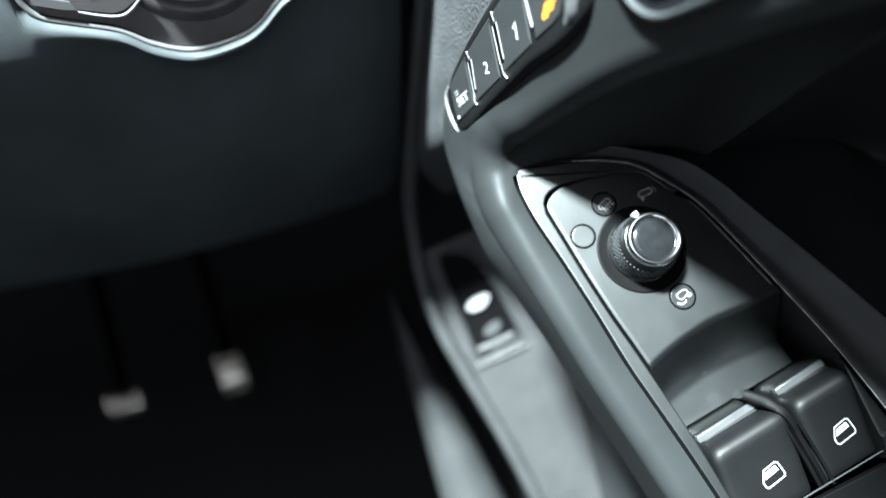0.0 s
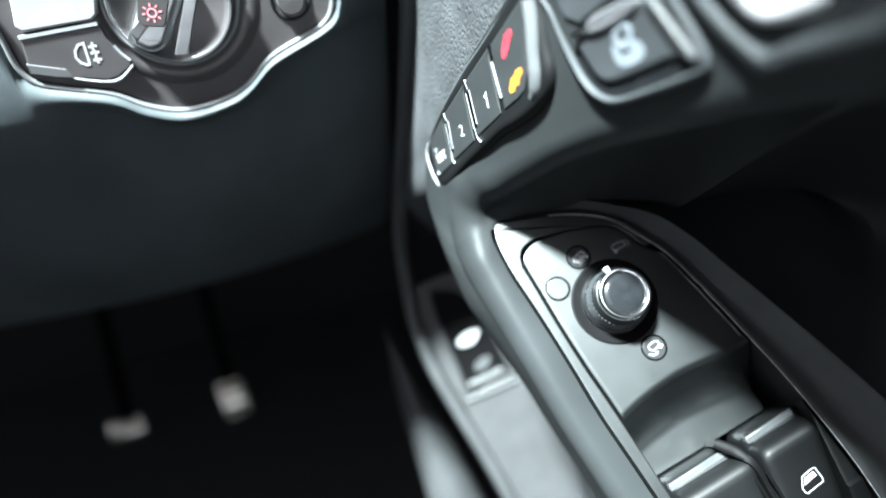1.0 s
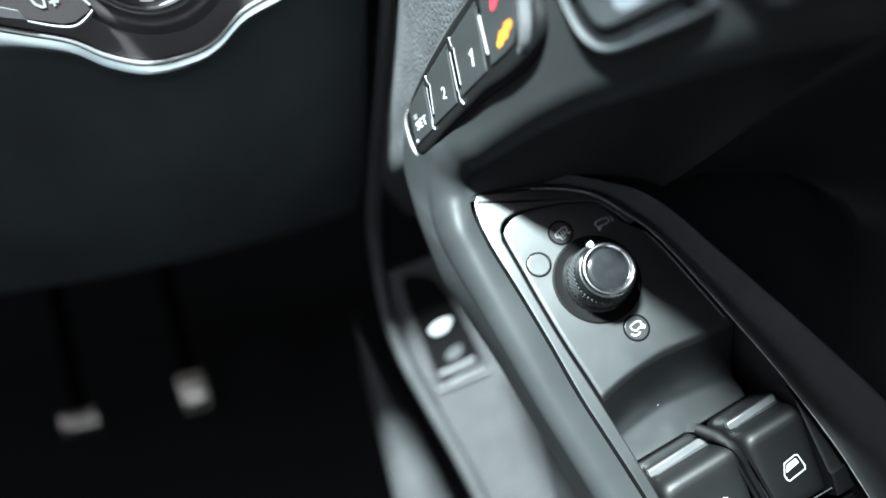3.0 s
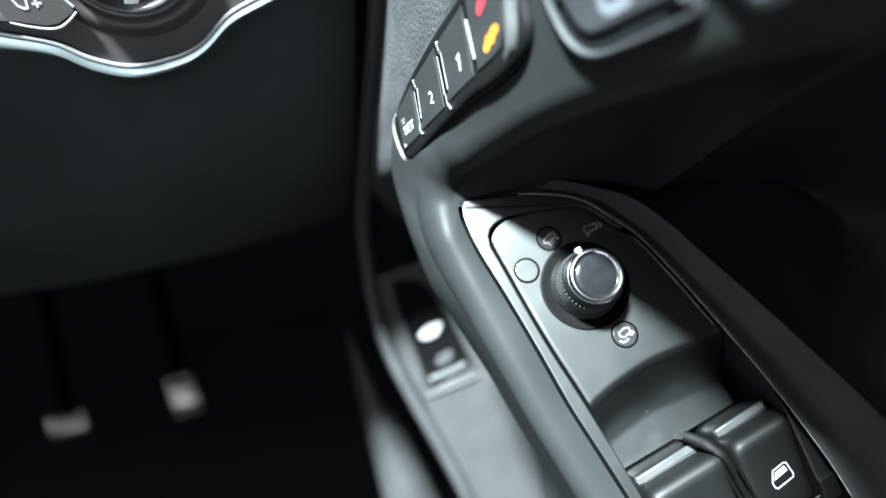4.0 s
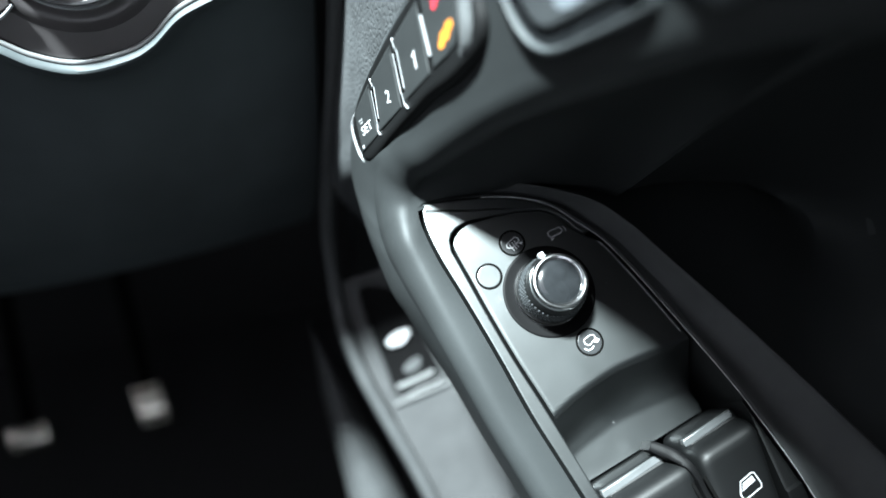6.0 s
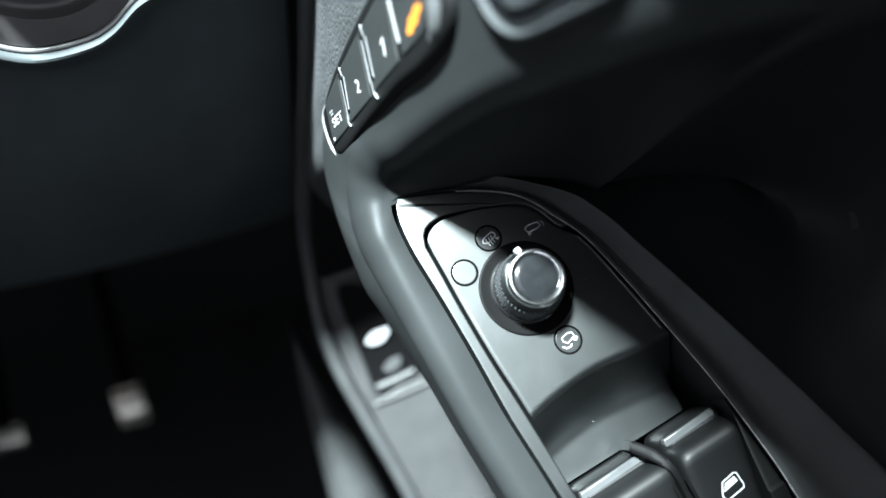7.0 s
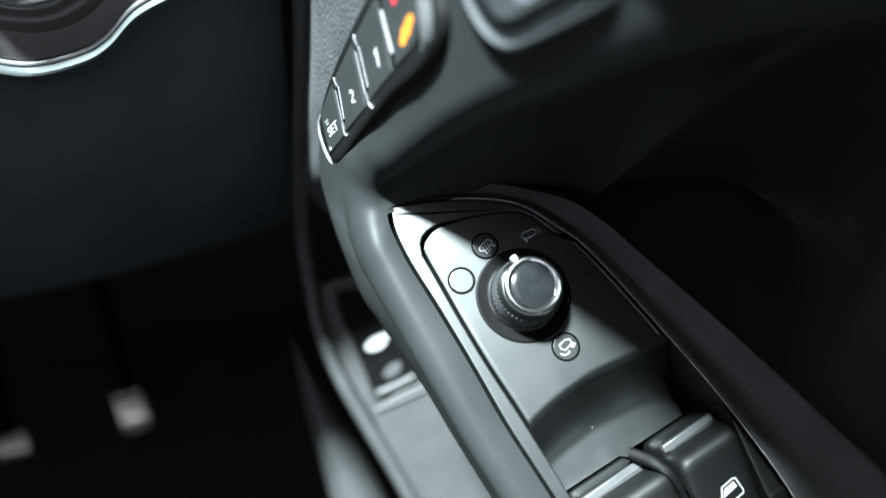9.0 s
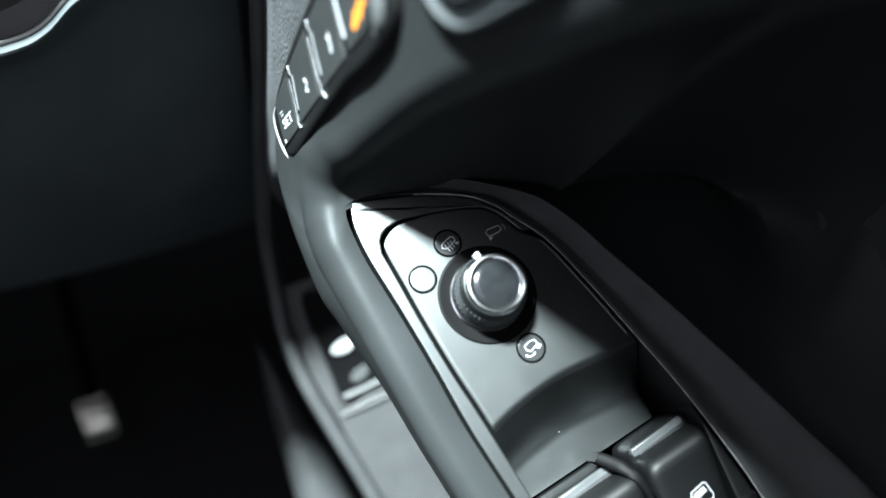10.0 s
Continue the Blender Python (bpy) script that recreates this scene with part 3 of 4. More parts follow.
for u0, u1, x, y in ((-6.4, 25.9, 12.8, -90.7), (29.4, 55.0, 44.4, -85.9)):
    sw = part("window_switch", switch_body(u0, u1), SWITCH, door, "black rocker window switch", at=ARM)
    part("icon", window_icon(x, y, radians(14)), PRINT, sw, "white car window symbol", at=ARM)
    lip = [(u0 + 1.2, -69.0 + 0.16 * u0), (u1 - 2.8, -69.0 + 0.16 * u1), (u1 - 2.2, -70.2 + 0.16 * u1), (u1 - 2.6, -71.8 + 0.16 * u1), (u0 + 1.4, -71.8 + 0.16 * u0), (u0 + 0.8, -70.4 + 0.16 * u0)]
    part("lip", prism(lip, -12, -8.2, 0.5, steps=3), PALE_LEDGE, sw, "pale front ledge", at=ARM)
fin = spline([(31.2, -101.5, -4.6), (30.2, -95, -3.0), (28.8, -88, -1.4), (27.6, -82, 0.0), (26.6, -76, 1.3), (25.2, -71.5, 1.4), (22.6, -67, -0.6), (20.2, -64.2, -2.9), (17.2, -61.4, -5.4)], 8)
blade_rows = []
for k, p in enumerate(fin):
    d = (fin[min(k + 1, len(fin) - 1)] - fin[max(k - 1, 0)]).normalized()
    side = Vector((d.y, -d.x, 0)).normalized()
    wide = table([(0, 1.0), (0.45, 1.1), (0.62, 1.5), (0.75, 2.1), (0.97, 1.9), (1, 1.7)])(k / (len(fin) - 1))
    blade_rows.append([p + side * x * wide + Vector((0, 0, z)) for x, z in ((-1, -9), (-1, -0.5), (-0.8, -0.1), (-0.3, 0.05), (0.3, 0.05), (0.8, -0.1), (1, -0.5), (1, -9))])
blade = grid(blade_rows)
blade.faces.new([v for v in blade.verts][-8:])
part("switch_divider", blade, DISH, door, "raised flat-topped rib between the window switches", at=ARM)
for shift in (-2.6, 2.6):
    part("groove", tube(spline([(31.2 + shift, -101.5, -4.9), (29.4 + shift, -91, -2.4), (27.6 + shift, -82, -0.9), (26.8 + shift, -77, -0.6)], 6), 0.7, 8), VOID, door, "dark gap beside the rib", at=ARM)
part("switch_well", prism([(-9, -66), (60, -55), (66, -102), (-4, -112)], -50, -43.5), VOID, door, at=ARM, smooth=False)
rear_seam = spline([(-2, -106.0, -4.4), (19, -102.4, -4.2), (36, -100.0, -4.2), (58, -97.0, -4.4)], 6)
part("rear_edge", tube(rear_seam, 0.3), BEZEL, door, "pale edge behind the switches", at=ARM)

# ---- memory buttons on the band ----
unit_edge = [(q.x, q.y) for q in spline([(-16, 54), (-16.4, 20), (-16.2, -18), (-13.4, -46), (-8.8, -58), (-3.6, -61.2), (3, -61.8), (8, -59), (10.8, -52), (11.4, -33), (12.9, -10), (13.8, 3), (16.4, 17), (17.4, 30), (16.2, 38), (12.6, 43.4), (6, 46.5), (-4, 51)], 4, closed=True)]
memory = part("memory_unit", prism(unit_edge, -9, -0.5, 3.4, steps=6), SWITCH, door, "black seat memory button unit", at=BAND)
part("unit_lip", tube(spline([(-13.6, 54, -1.6), (-14.2, 34, -1.6), (-14.3, 15, -1.6), (-14.9, 0, -1.6), (-14.3, -19, -1.6), (-12.4, -44, -1.8), (-10.4, -54, -2.2)], 6), lambda t: 1.0 - 0.4 * t), BEZEL, memory, "pale lip along the unit", at=BAND)
part("unit_rim", tube(spline([(-11.2, -52, -2.2), (-9.9, -58.4, -2.0), (-6.6, -61.6, -2.0), (-1, -63, -2.0), (4, -62.8, -2.0), (8, -60, -2.1), (10.2, -54, -2.3)], 6), lambda t: 0.25 + 0.55 * math.sin(math.pi * min(1, t * 1.02))), LINE, memory, "pale rounded end of the unit", at=BAND)
LEFT_U = table([(-61, -4), (-57, -8.0), (-46, -10.8), (-18, -11.9), (2, -11.6), (18, -11.4), (52, -10.6)])
RIGHT_U = table([(-62, 2), (-57, 4.8), (-50, 5.6), (-38, 5.6), (-10, 7.4), (12, 8.8), (18, 9.4), (26, 10.2), (31, 10), (40, 8)])


def button(v0, v1, skew=-0.47):
    out = []
    for v, run in ((v0, range(9)), (v1, range(8, -1, -1))):
        for k in run:
            u = LEFT_U(v) + k / 8 * (RIGHT_U(v - 8) - LEFT_U(v))
            out.append((u, v + skew * (u + 11.5)))
    return prism(out, -3, 0.0, 0.9, steps=3)


GLYPH = Matrix.Rotation(radians(82), 4, "Z")
for v0, v1, glyph in ((-49.5, -30.4, "SET"), (-28.4, -5.4, "2"), (-3.2, 20.0, "1")):
    b = part("memory_button", button(v0, v1), BUTTON, memory, "flat black memory button", at=BAND)
    if glyph == "SET":
        shape = letters(glyph, 4.6, Matrix.Translation((-0.3, -44.6, 0.02)) @ GLYPH @ Matrix.Diagonal((1.45, 1, 1, 1)))
    elif glyph == "2":
        shape = letters(glyph, 6.0, Matrix.Translation((0.2, -19.6, 0.02)) @ Matrix.Rotation(radians(66), 4, "Z") @ Matrix.Diagonal((1.1, 1, 1, 1)))
    else:
        shape = stroke([[(-1.3, 1.2), (0.2, 2.5), (0.2, -2.4)]], 0.95, -0.06, 0.08)
        shape.transform(Matrix.Translation((1.2, 6.0, 0.02)) @ Matrix.Rotation(radians(62), 4, "Z"))
    part("glyph", shape, PRINT, b, "white printed " + glyph, at=BAND)
# button edges drawn bright: their highlight is put into the colour
for nub, left, right, tail in (
        (((-11.6, -27.6), (-8.4, -27.4)), ((-8.0, -29.6), (2.2, -34.7)), ((-7.8, -26.4), (1.8, -32.4)), ((2.2, -34.9), (4.4, -36.8), (6.4, -36.6))),
        (((-12.0, -2.2), (-8.5, -2.6)), ((-8.1, -5.0), (3.9, -10.3)), ((-7.8, -1.8), (3.7, -6.8)), ((4.2, -9.8), (7.6, -11.0), (9.6, -10.2)))):
    part("gap", stroke([[((left[0][0] + right[0][0]) / 2, (left[0][1] + right[0][1]) / 2), ((left[1][0] + right[1][0]) / 2 + 0.6, (left[1][1] + right[1][1]) / 2)]], 2.4, -0.9, 0.03), VOID, memory, "dark gap between two buttons", at=BAND)
    edge = stroke([nub, left, tail], 0.42, -0.6, 0.1)
    stroke([right], 0.6, -0.6, 0.12, bm=edge)
    part("edge_glint", edge, BRIGHT_EDGE, memory, "thin painted highlights on the button edges", at=BAND)
part("edge_glint", stroke([[(-6.6, 18.8), (4.9, 14.8)]], 0.55, -0.6, 0.12), BRIGHT_EDGE, memory, "thin painted highlight on a button edge", at=BAND)
part("gap", stroke([[(-11.4, 21.4), (-8.0, 20.4)]], 1.2, -0.8, 0.08), VOID, memory, at=BAND)
part("small_mark", stroke([[(-5.2, -48.8), (-4.6, -45.2)], [(-4.0, -48.4), (-3.6, -45.6)]], 0.6, -0.02, 0.1), LINE, memory, "tiny grey mark above the letters", at=BAND)
part("indicator_dot", disc((3.4, -53.4), 0.7, -0.8, 0.2, 0.1, 12), PRINT, memory, "tiny white dot", at=BAND)
b = part("lock_indicator", prism([(-11, 22.6), (-6, 19.8), (5.4, 15.4), (9.2, 14), (10.4, 24), (10.2, 29.6), (6.6, 34.4), (2.4, 37), (-5, 44), (-11, 49)], -3, 0.0, 0.8, steps=4), BUTTON, memory, "black warning light field", at=BAND)
red = bmesh.new()
for x, y, r in ((-7.0, 35.2, 1.3), (-6.6, 32.8, 1.8), (-5.6, 30.6, 1.9), (-4.6, 28.4, 1.6), (-4.0, 27.2, 1.2)):
    disc((x, y), r, -0.1, 0.1 + 0.02 * r, 0, 14).to_mesh(me := bpy.data.meshes.new("dot"))
    red.from_mesh(me)
part("red_light", red, RED, b, "glowing red symbol", at=BAND)
orange = bmesh.new()
for x, y, r in ((4.6, 31.4, 1.3), (4.6, 29.6, 1.6), (5.4, 27.6, 1.8), (5.2, 25.6, 1.7), (6.0, 24.0, 1.5), (6.2, 22.6, 1.1)):
    disc((x, y), r, -0.1, 0.1 + 0.02 * r, 0, 14).to_mesh(me := bpy.data.meshes.new("dot"))
    orange.from_mesh(me)
part("orange_light", orange, ORANGE, b, "glowing orange symbol", at=BAND)
# lighter colour stands in for light caught on the rounded end
part("end_cap", tube(spline([(-9, 49.5, -1.6), (-2, 45.6, -1.4), (4.6, 40.8, -1.2), (9.4, 37.2, -1.4), (12.6, 32.6, -2.0), (13.2, 27, -2.6)], 6), table([(0, 2.6), (0.5, 2.9), (0.75, 2.8), (1, 1.6)]), 14), LIP, memory, "rounded end of the unit, painted lighter where lit", at=BAND)

# ---- central locking buttons ----
lock_edge = [(q.x, q.y) for q in spline([(-14, 56), (0, 53.6), (12, 52.6), (22, 53.3), (29, 56.6), (33.4, 62.6), (37, 74), (40.8, 88), (41.4, 94), (37, 95.6), (24, 94.6), (6, 93.6), (-14, 93)], 5, closed=True)]
lock = part("lock_buttons", prism(lock_edge, -8, -3.5, 0.3), GLOSS, door, "black central locking button pair", at=BAND)
part("bezel", ring(lock_edge, [(-1.0, -3.0), (-0.4, -2.2), (0.2, -1.8), (0.6, -1.8), (1.0, -2.2), (1.4, -5)]), BEZEL, lock, "rounded surround", at=BAND)
key = [(q.x, q.y) for q in spline([(10, 59.6), (20.7, 59.0), (26.4, 61.4), (29.6, 67.6), (34, 84), (35.8, 90), (28, 90.5), (19, 89), (15, 74)], 5, closed=True)]
part("button", prism(key, -6, -2.0, 1.6, steps=5), LOCK_KEY, lock, "black rocker with a pale padlock", at=BAND)
part("button", prism([(-10, 59), (4, 58), (9.4, 63), (12, 84), (-10, 90)], -6, -2.2, 1.2, steps=4), LOCK_KEY, lock, at=BAND)
wedge = [(q.x, q.y) for q in spline([(10.1, 58.7), (11.6, 65.4), (11.0, 69.6), (14.1, 80.1), (17.0, 86), (19.0, 85), (17.9, 77.3), (15.4, 68.8), (13.1, 65.0)], 3, closed=True)]
part("lip", prism(wedge, -4, -0.6, 0.8, steps=4), SATIN_LIP, lock, "pale satin finger lip", at=BAND)
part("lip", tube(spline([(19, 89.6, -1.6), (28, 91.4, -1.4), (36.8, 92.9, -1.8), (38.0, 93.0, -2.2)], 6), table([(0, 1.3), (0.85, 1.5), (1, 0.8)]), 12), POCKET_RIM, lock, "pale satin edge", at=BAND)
pad = prism([(q.x, q.y) for q in spline([(19.4, 70.0), (22, 68.8), (24.4, 68.8), (26.4, 70.6), (27.6, 74.6), (28.0, 77.6), (26.8, 79.2), (24, 78.6), (21.6, 76)], 4, closed=True)], -2.3, -1.9)
tube([(19.7 + 2.5 * math.cos(k * math.pi / 10), 74.6 + 3.0 * math.sin(k * math.pi / 10), -1.95) for k in range(20)], 1.15, 8, bm=pad, closed=True, flat=0.25)
pad.transform(Matrix.Translation((1.5, 1.2, 0.15)))
part("padlock", pad, LOCK_BLUE, lock, "pale blue padlock symbol", at=BAND)
part("keyhole", stroke([[(24.5, 72.8), (24.9, 74.6), (25.8, 76.4)]], 0.8, -1.8, -1.69), VOID, lock, "dark slot in the padlock symbol", at=BAND)

# ---- inner door handle ----
handle_edge = [(q.x, q.y) for q in spline([(-12, 97), (14, 98), (28.6, 99.4), (36.8, 101.3), (44.4, 104), (49, 106), (51, 108.4), (52.6, 114.4), (56, 124.3), (62, 145), (62, 168), (30, 178), (-10, 172)], 5, closed=True)]
handle = part("door_handle", prism(handle_edge, -20, -5.5, 0.3), BLACK, door, "chrome inner door handle in a black dish", at=BAND)
part("surround", ring(handle_edge, [(-0.8, -3.0), (-0.1, -2.0), (0.8, -1.4), (2.4, -1.1), (3.5, -1.7), (4.2, -3.4), (4.6, -7)]), BEZEL, handle, "rounded surround", at=BAND)
lever = prism([(q.x, q.y) for q in spline([(-8, 110), (20, 109.5), (36, 110.5), (43.5, 114), (47, 124), (50, 140), (20, 150), (-8, 140)], 5, closed=True)], -12, 1.0, 2.5, steps=5)
for vert in lever.verts:
    vert.co.z += 1.0 - 0.45 * (vert.co.y - 110)
part("lever", lever, SILVER_SATIN, handle, "bright satin silver lever", at=BAND)


# ---- door pocket below ----
rim_path = [cheek(-101, -1, -18), cheek(-76, -46, -18), cheek(-47.5, -98, -18), cheek(-30, -135, -18), cheek(-3, -192, -20), low(-15, 45, 0), low(-19, 18, 0), low(-18, -12, 0), low(-13, -45, 0), low(-5, -92, 0), low(1, -141, 0), low(8, -200, 0)]
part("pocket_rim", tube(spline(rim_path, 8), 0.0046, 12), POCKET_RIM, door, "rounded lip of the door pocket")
pocket = part("pocket_plate", prism([(-13, 45), (70, 45), (90, -210), (8, -210), (-2, -100), (-8, -45), (-14, -10)], -8, -1.5, 1.0), POCKET, door, "grey-black pocket plate", at=LOW)
dish = [(q.x, q.y) for q in spline([(-3, 38), (8, 38), (19, 30), (25, 10), (30, -20), (29, -34), (14, -36), (-2, -36), (-4, -10), (-5, 20)], 5, closed=True)]
part("button_dish", prism(dish, -4, -0.8, 0.4), DISH, pocket, "dark button dish", at=LOW)
part("dish_rim", tube([(u, v, -0.8) for u, v in dish], 1.6, 10, closed=True), POCKET, pocket, "rounded rim", at=LOW)
part("tailgate_button", prism([(q.x, q.y) for q in spline([(2.5, -0.5), (9, 3.4), (18.5, 3.2), (18, 0), (13, -4), (5.5, -4)], 5, closed=True)], -2, 1.4, 0.8), PRINT, pocket, "white tailgate button symbol", at=LOW)
part("lens", prism([(q.x, q.y) for q in spline([(7, -21), (12, -17), (19.5, -16.5), (18, -22), (11, -24)], 5, closed=True)], -2, 0.6, 0.5), POCKET_RIM, pocket, "small grey lens", at=LOW)
part("bar", tube(spline([(0, -30, 0.5), (12, -29.6, 0.8), (25, -28.5, 0.5)], 5), 2.3), POCKET_RIM, pocket, "pale bar", at=LOW)
part("plate_edge", tube(spline([(-5, -39.8, -1.0), (12, -39.6, -0.7), (32, -38.8, -1.0)], 5), 1.6), POCKET_RIM, pocket, "pale plate edge", at=LOW)
bulge_rows = []
bulge_width = smooth_table([(-240, 32), (-155, 23), (-97, 17), (-46, 13), (-20, 9), (5, 4), (20, 1)])
for k in range(31):
    v = 20 - 8.5 * k
    bulge_rows.append([(-45.5 - bulge_width(v) * math.cos(math.pi * j / 16), v, -98 + 26 * math.sin(math.pi * j / 16)) for j in range(17)])
part("lower_bulge", grid(bulge_rows), POCKET_RIM, door, "rounded lower door moulding", at=LOW)

# ---- dashboard ----
dash = thing("dashboard", (-0.4, 0.3, 0.5), "black dashboard with light switch panel", "dashboard")
trim = spline([(-75, 60), (-66, 42), (-61.5, 22), (-60.5, 9), (-56, 1.6), (-45.7, -2.4), (-30.5, -7.4), (-19.5, -14.6), (-5.2, -19.2), (12.2, -17.2), (23, -12.6), (35, -3.0), (50.8, 3.6), (60, 7.8), (64.5, 15), (66, 30), (70, 60)], 6)
lightpanel = part("light_switch_panel", prism([(p.x, p.y) for p in trim], -12, -2.5, 0.3), FASCIA, dash, "brown-black light switch panel", at=DASH)
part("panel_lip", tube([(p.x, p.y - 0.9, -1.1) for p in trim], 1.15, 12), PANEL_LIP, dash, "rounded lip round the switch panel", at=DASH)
# face: pale up-facing roll under the lip, then the dark knee panel
crease = smooth_table([(-330, 10), (-200, 4), (-120, -4), (-75, -8), (-44, -10), (-26, -16), (-5, -24), (14, -21), (27, -14.4), (40, -4.8), (56, -0.5), (66, 1.0), (75, 3.5), (84, 5)])
lip_line = smooth_table([(-330, 72), (-200, 70), (-130, 66), (-90, 60), (-72, 52), (-65, 30), (-62.5, 8), (-57, 0.6), (-45.7, -3.6), (-30.5, -8.6), (-19.5, -15.8), (-5.2, -20.4), (12.2, -18.4), (23, -13.8), (35, -4.3), (50.8, 2.3), (60, 6.4), (66, 13), (70, 30), (76, 48), (84, 60)])
knee_rows = []
xs = [-330, -260, -200, -150, -120, -100] + [-90 + 1.5 * k for k in range(117)]
for x in xs:
    t = lip_line(x)
    c = min(crease(x) - 3.5, t - 9)
    shelf = 16 * smoothstep(-58, -74, x)
    row = [Vector((x, t + 0.3, -9 - shelf)), Vector((x, t + 0.3, -2.6 - shelf))]
    for k in range(1, 12):
        a = math.pi / 2 * k / 11
        row.append(Vector((x, t - (t - c) * (1 - math.cos(a)), -2.0 - shelf + (5.8 + shelf) * math.sin(a))))
    for d, hh in ((3, 3.7), (7, 2.8), (13, 0.8), (25, -3.8), (50, -14.0), (90, -32), (125, -56), (162, -90), (188, -122), (206, -155), (214, -190), (213, -240)):
        row.append(Vector((x - 0.04 * d, c * max(0, 1 - d / 90) - d - 10 * min(1, d / 60) * min(1, d / 60) - 0.02 * (x + 40) * d / 150, hh)))
    away = max(0, (x + 120) / 204) ** 2
    knee_rows.append([p + Vector((4 * away, 0, -40 * away)) * smoothstep(0, 8, k - 6) for k, p in enumerate(row)])
last = knee_rows[-1]
for dx, dh in ((2.5, -1.5), (4, -6), (4.5, -14), (4.5, -60)):
    knee_rows.append([p + Vector((dx, 0, dh)) for p in last])
part("knee_panel", grid(knee_rows), KNEE, dash, "black knee panel rolled at its upper edge", at=DASH)
part("dash_top", block((-1.25, 0.30, 0.80), (0.062, 0.66, 0.88), bevel=0.03), LEATHER, dash, "padded dashboard top")

LK = (2.6, 24)
rotary = part("light_switch", lathe([(0.01, 0), (23.5, 0), (23.5, 0.8), (23.0, 2), (22.4, 2.8), (21.6, 3.0), (20.8, 2.2), (19.5, 1.6), (0.01, 1.2)], LK, 72), FASCIA, lightpanel, "round headlamp switch", at=DASH)
part("collar", lathe([(25.6, -3), (25.6, -1.4), (24.8, -0.8), (23.8, -1.4), (23.6, -3)], LK, 72), LINE, lightpanel, "pale ring round the switch", at=DASH)
part("rim", lathe([(22.2, 2.2), (22.9, 2.8), (22.6, 3.5), (21.8, 3.4), (21.4, 2.5)], LK, 72), SATIN_LIP, rotary, "silver rim", at=DASH)
bar = [(-6.5, 34), (-8.5, 27.4), (-15.8, 15), (-16.4, 13.4), (-15.4, 11), (-11, 7.4), (-7, 6.8), (-3.5, 8), (-1.2, 10.4), (7.8, 25.1), (11, 34)]
part("grip_bar", prism([(q.x, q.y) for q in spline(bar, 4, closed=True)], 0.5, 5.4, 3.4, steps=7), GRIP, rotary, "raised glossy grip bar", at=DASH)
part("inlay", prism([(-6.2, 34), (-10.3, 20.4), (-8.6, 17.6), (-1.8, 16.3), (-0.4, 17.6), (6.6, 33)], 4.6, 5.9, 0.5), FASCIA, rotary, "framed symbol window", at=DASH)
part("flank", prism([(8.2, 25.4), (13.4, 25), (16, 34), (11, 34)], 0.8, 1.9, 0.3), GRIP, rotary, "pale facet of the switch", at=DASH)
part("flank", prism([(-2.6, 2.4), (3.0, 2.2), (13.2, 24.6), (8.4, 25.2)], 0.8, 1.9, 0.4), GRIP, rotary, "pale facet of the switch", at=DASH)
part("dish_rim", lathe([(25.8, -2.7), (27.0, -2.2), (28.6, -1.7), (30.4, -1.6), (32.4, -2.0), (34.4, -2.7)], LK, 72), FASCIA, lightpanel, "soft raised rim round the switch", at=DASH)
SY = (-4.2, 22.2)
sunny = stroke([[(SY[0] + 1.6 * math.cos(a * math.pi / 6), SY[1] + 1.6 * math.sin(a * math.pi / 6)) for a in range(13)]], 0.6, 5.8, 6.02)
for a in range(8):
    stroke([[(SY[0] + r * math.cos(a * math.pi / 4), SY[1] + r * math.sin(a * math.pi / 4)) for r in (2.4, 3.6)]], 0.6, 5.8, 6.02, bm=sunny)
part("sun_symbol", sunny, PINK, rotary, "glowing pink lamp symbol", at=DASH)
fog = part("fog_button", prism([(-54.6, 18.2), (-25.4, 19.2), (-24.8, 15), (-23.2, 11.0), (-19.6, 4.6), (-19.2, 2.2), (-25.9, -1.6), (-30.5, -2.0), (-42.2, 1.1), (-52, 3.4), (-57, 5), (-56, 9.4)], -4, 0.2, 0.6), FASCIA, lightpanel, "rear fog lamp button", at=DASH)
part("edge", stroke([[(-55.0, 19.0), (-26.0, 20.1)]], 1.3, -1, 0.6), BRIGHT_EDGE, fog, "pale upper edge", at=DASH)
part("edge", tube(spline([(-42, 0.8, -0.3), (-36, -1.3, -0.3), (-30, -2.7, -0.3), (-26, -2.5, -0.3), (-22.4, -0.6, -0.3), (-18.8, 2.4, -0.3)], 4), 0.65, 8), BRIGHT_EDGE, fog, "pale lower edge", at=DASH)
part("edge", tube(spline([(-23.2, 11.0, -0.2), (-21.6, 7.4, -0.2), (-19.4, 4.2, -0.2)], 4), 0.6, 8), BRIGHT_EDGE, fog, "pale side edge", at=DASH)
part("lip", prism([(-56.3, 9.2), (-43.4, 5.0), (-41.8, 1.2), (-48, 2.4), (-55.6, 5.0)], -1, 0.9, 0.4), SATIN_LIP, fog, "pale finger lip", at=DASH)
fogicon = [[(-33.6, 13.6), (-35.8, 13.2), (-37.6, 11.2), (-38.2, 8.6), (-37.2, 6.4), (-35.4, 5.2), (-34.2, 5.4), (-33.6, 13.6)]]
fogicon += [[(-32.4, y), (-30.9, y + 0.4), (-29.2, y)] for y in (11.8, 9.3, 6.5)] + [[(-30.4, 13.6), (-31.1, 11.4), (-30.5, 9.2), (-31.2, 7), (-30.8, 5.2)]]
part("icon", stroke(fogicon, 0.9, 0.1, 0.35), PRINT, fog, "white fog lamp symbol", at=DASH)
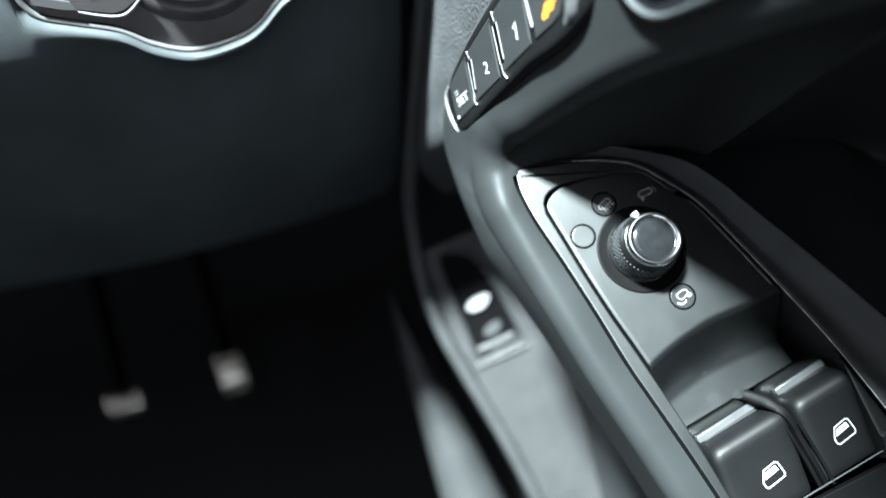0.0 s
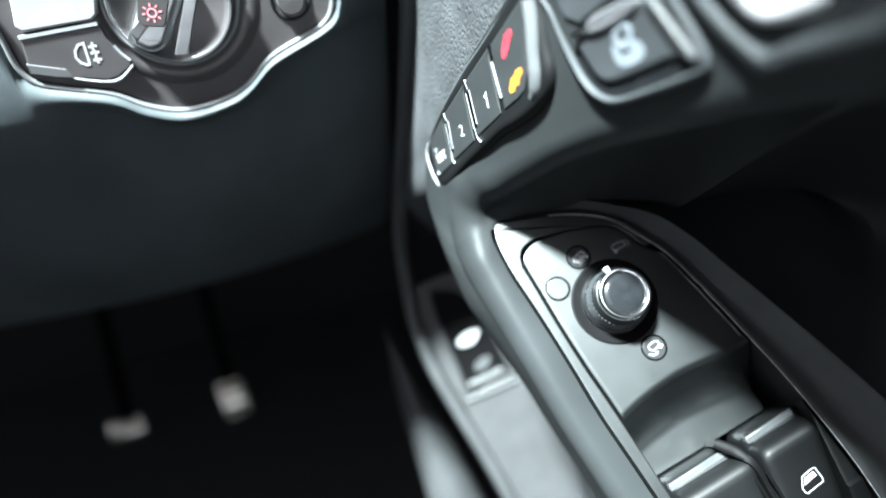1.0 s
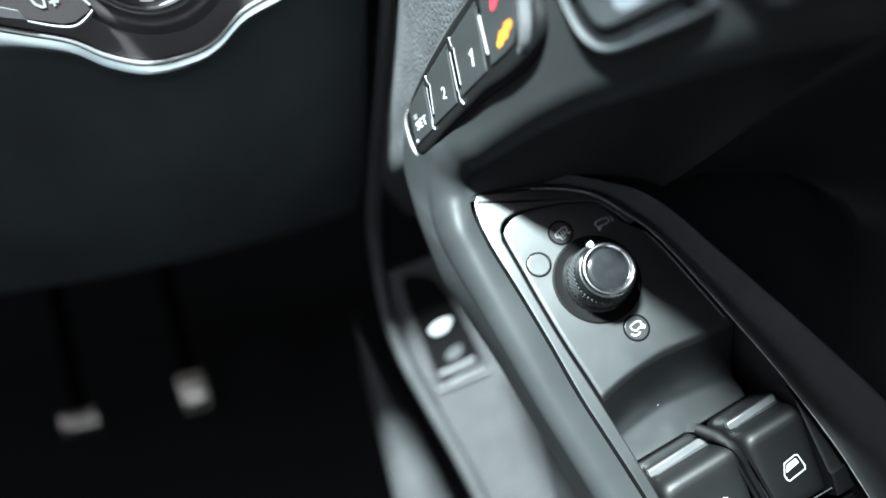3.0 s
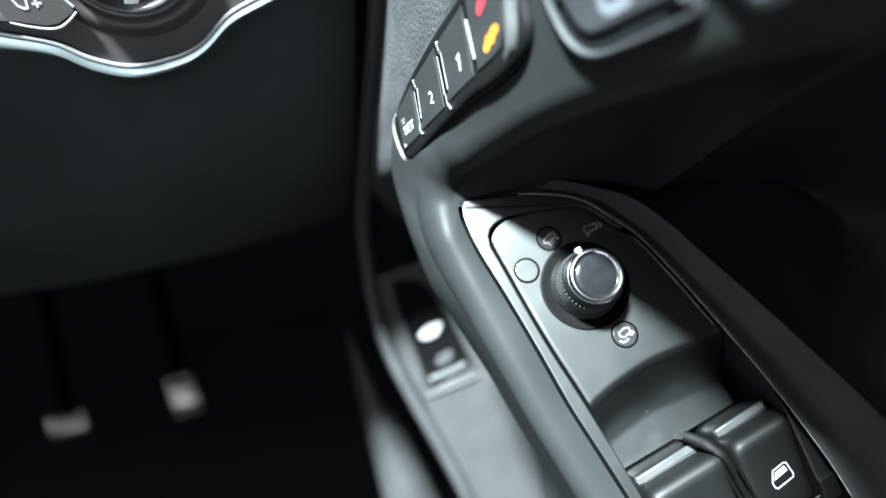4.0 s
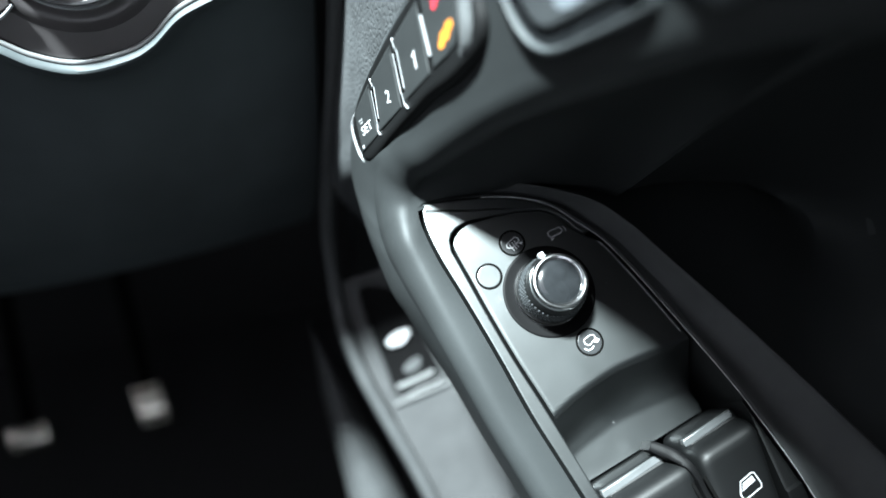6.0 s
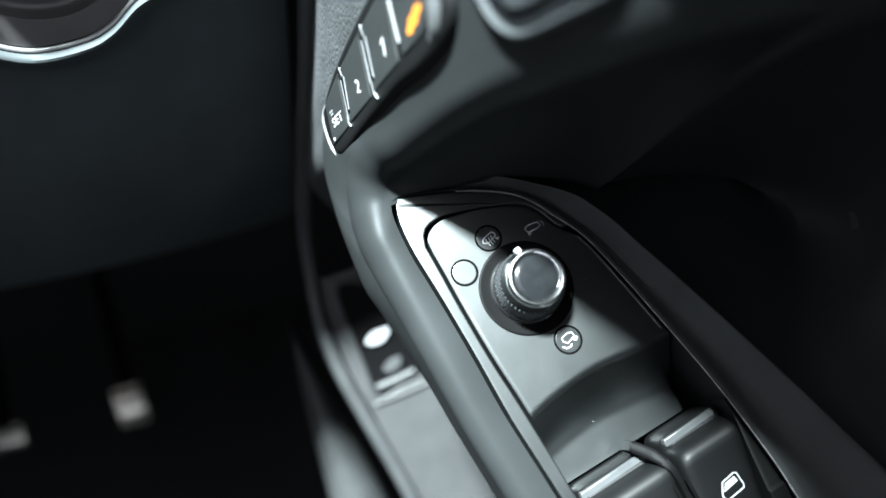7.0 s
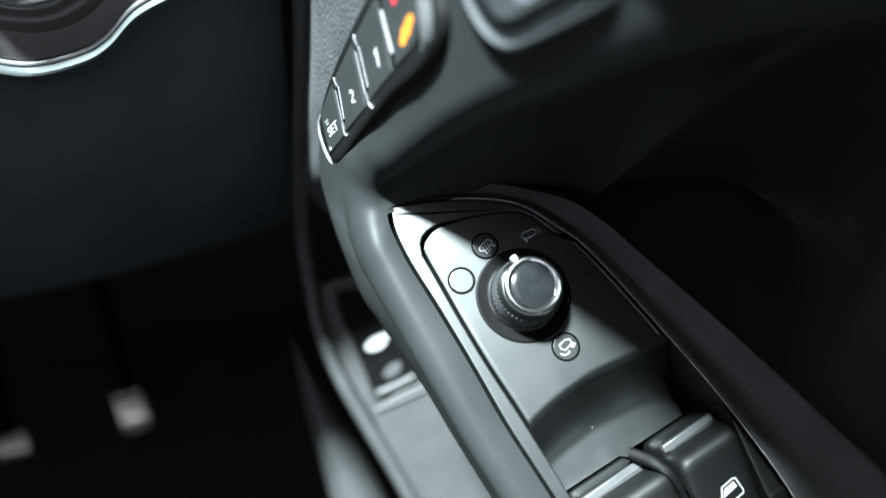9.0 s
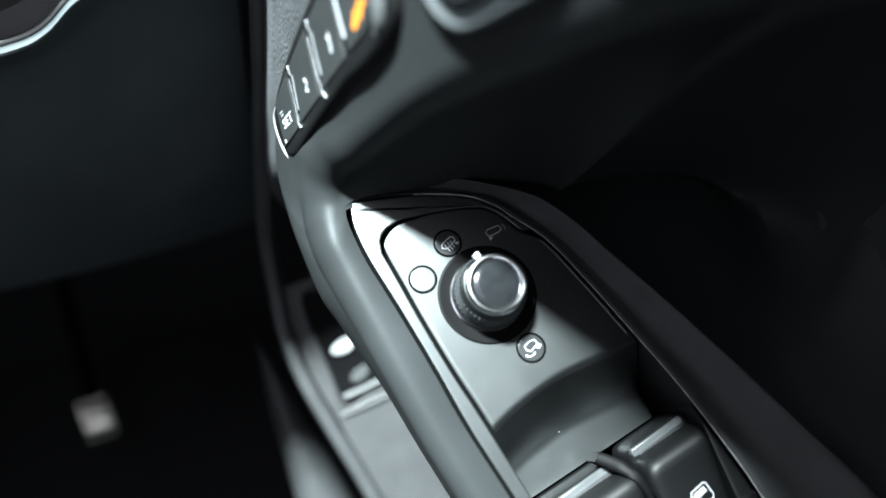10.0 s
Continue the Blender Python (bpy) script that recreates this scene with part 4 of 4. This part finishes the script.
# the sky reflection on this button is put into its pale colour
part("front_fog_button", prism([(-51, 38), (-52.6, 30.6), (-54.4, 23.4), (-52.4, 20.8), (-27.4, 21.4), (-24.6, 23.4), (-22.9, 28.8), (-20, 37)], -4, 0.8, 0.9), GLARE_BUTTON, lightpanel, "upper lamp button, sky reflection painted in", at=DASH)
dimmer = part("dimmer", lathe([(8.2, -4), (8.2, -2.2), (7.6, -1.9), (6.4, -3.0), (5.6, -3.0)], (48, 17.4), 40), GLOSS, lightpanel, "small black push button", at=DASH)
part("cap", lathe([(5.8, -3.4), (5.6, 0.8), (5.0, 1.8), (0.01, 2.0)], (48, 17.8), 40), FASCIA, dimmer, "domed button cap", at=DASH)
part("white_mark", prism([(26, 20.5), (30, 22), (29.5, 23.2), (26.5, 22.4)], -1.6, -1.2), PRINT, lightpanel, "white mark", at=DASH)


# ---- pedals ----
def pedal(name, label, at, w, h, tilt, turn):
    m = pose(*at, tilt, 0, turn)
    ob = thing(name, at, label, "pedal")
    part("pad", block((-w / 2, -h / 2, -0.006), (w / 2, h / 2, 0.004), bevel=0.003), PEDAL, ob, "brushed metal pad", at=m)
    for k in (-0.28, 0.02, 0.32):
        part("tread", block((-w * 0.42, h * k - 0.003, 0.0), (w * 0.42, h * k + 0.003, 0.006), bevel=0.0015), RUBBER, ob, at=m)
    part("arm", block((-0.008, -0.006, -0.014), (0.008, 0.262, -0.005), bevel=0.002), VOID, ob, "black pedal arm", at=m @ pose(0, 0.0, 0, -9))
    return ob


pedal("accelerator_pedal", "metal accelerator pedal with rubber treads", (-0.13, 0.473, 0.113), 0.034, 0.052, 47, 3)
pedal("brake_pedal", "wide metal brake pedal with rubber treads", (-0.262, 0.47, 0.115), 0.042, 0.030, 47, 0)

# ---- dust flecks lying on the plastic ----
random.seed(4)
flecks = bmesh.new()
for k in range(14):
    near_corner = k < 7
    u, w = (random.gauss(49, 3), random.gauss(-55, 4)) if near_corner else (random.uniform(-20, 50), random.uniform(-60, 20))
    v = w + shear(w) * u
    if u > right_of(w) - 2 or u < left_of(w) + 2 or (u - KC[0]) ** 2 + (v - KC[1]) ** 2 < 400:
        continue
    size = random.uniform(0.07, 0.14)
    disc((u, v), size, scoop(u, w) - 0.05, scoop(u, w) + 0.12, 0, 6).to_mesh(me := bpy.data.meshes.new("fleck"))
    flecks.from_mesh(me)
tagged(part("dust", flecks, PRINT, at=ARM), "pale dust flecks lying on the switch plate", "dust", kind="stuff")
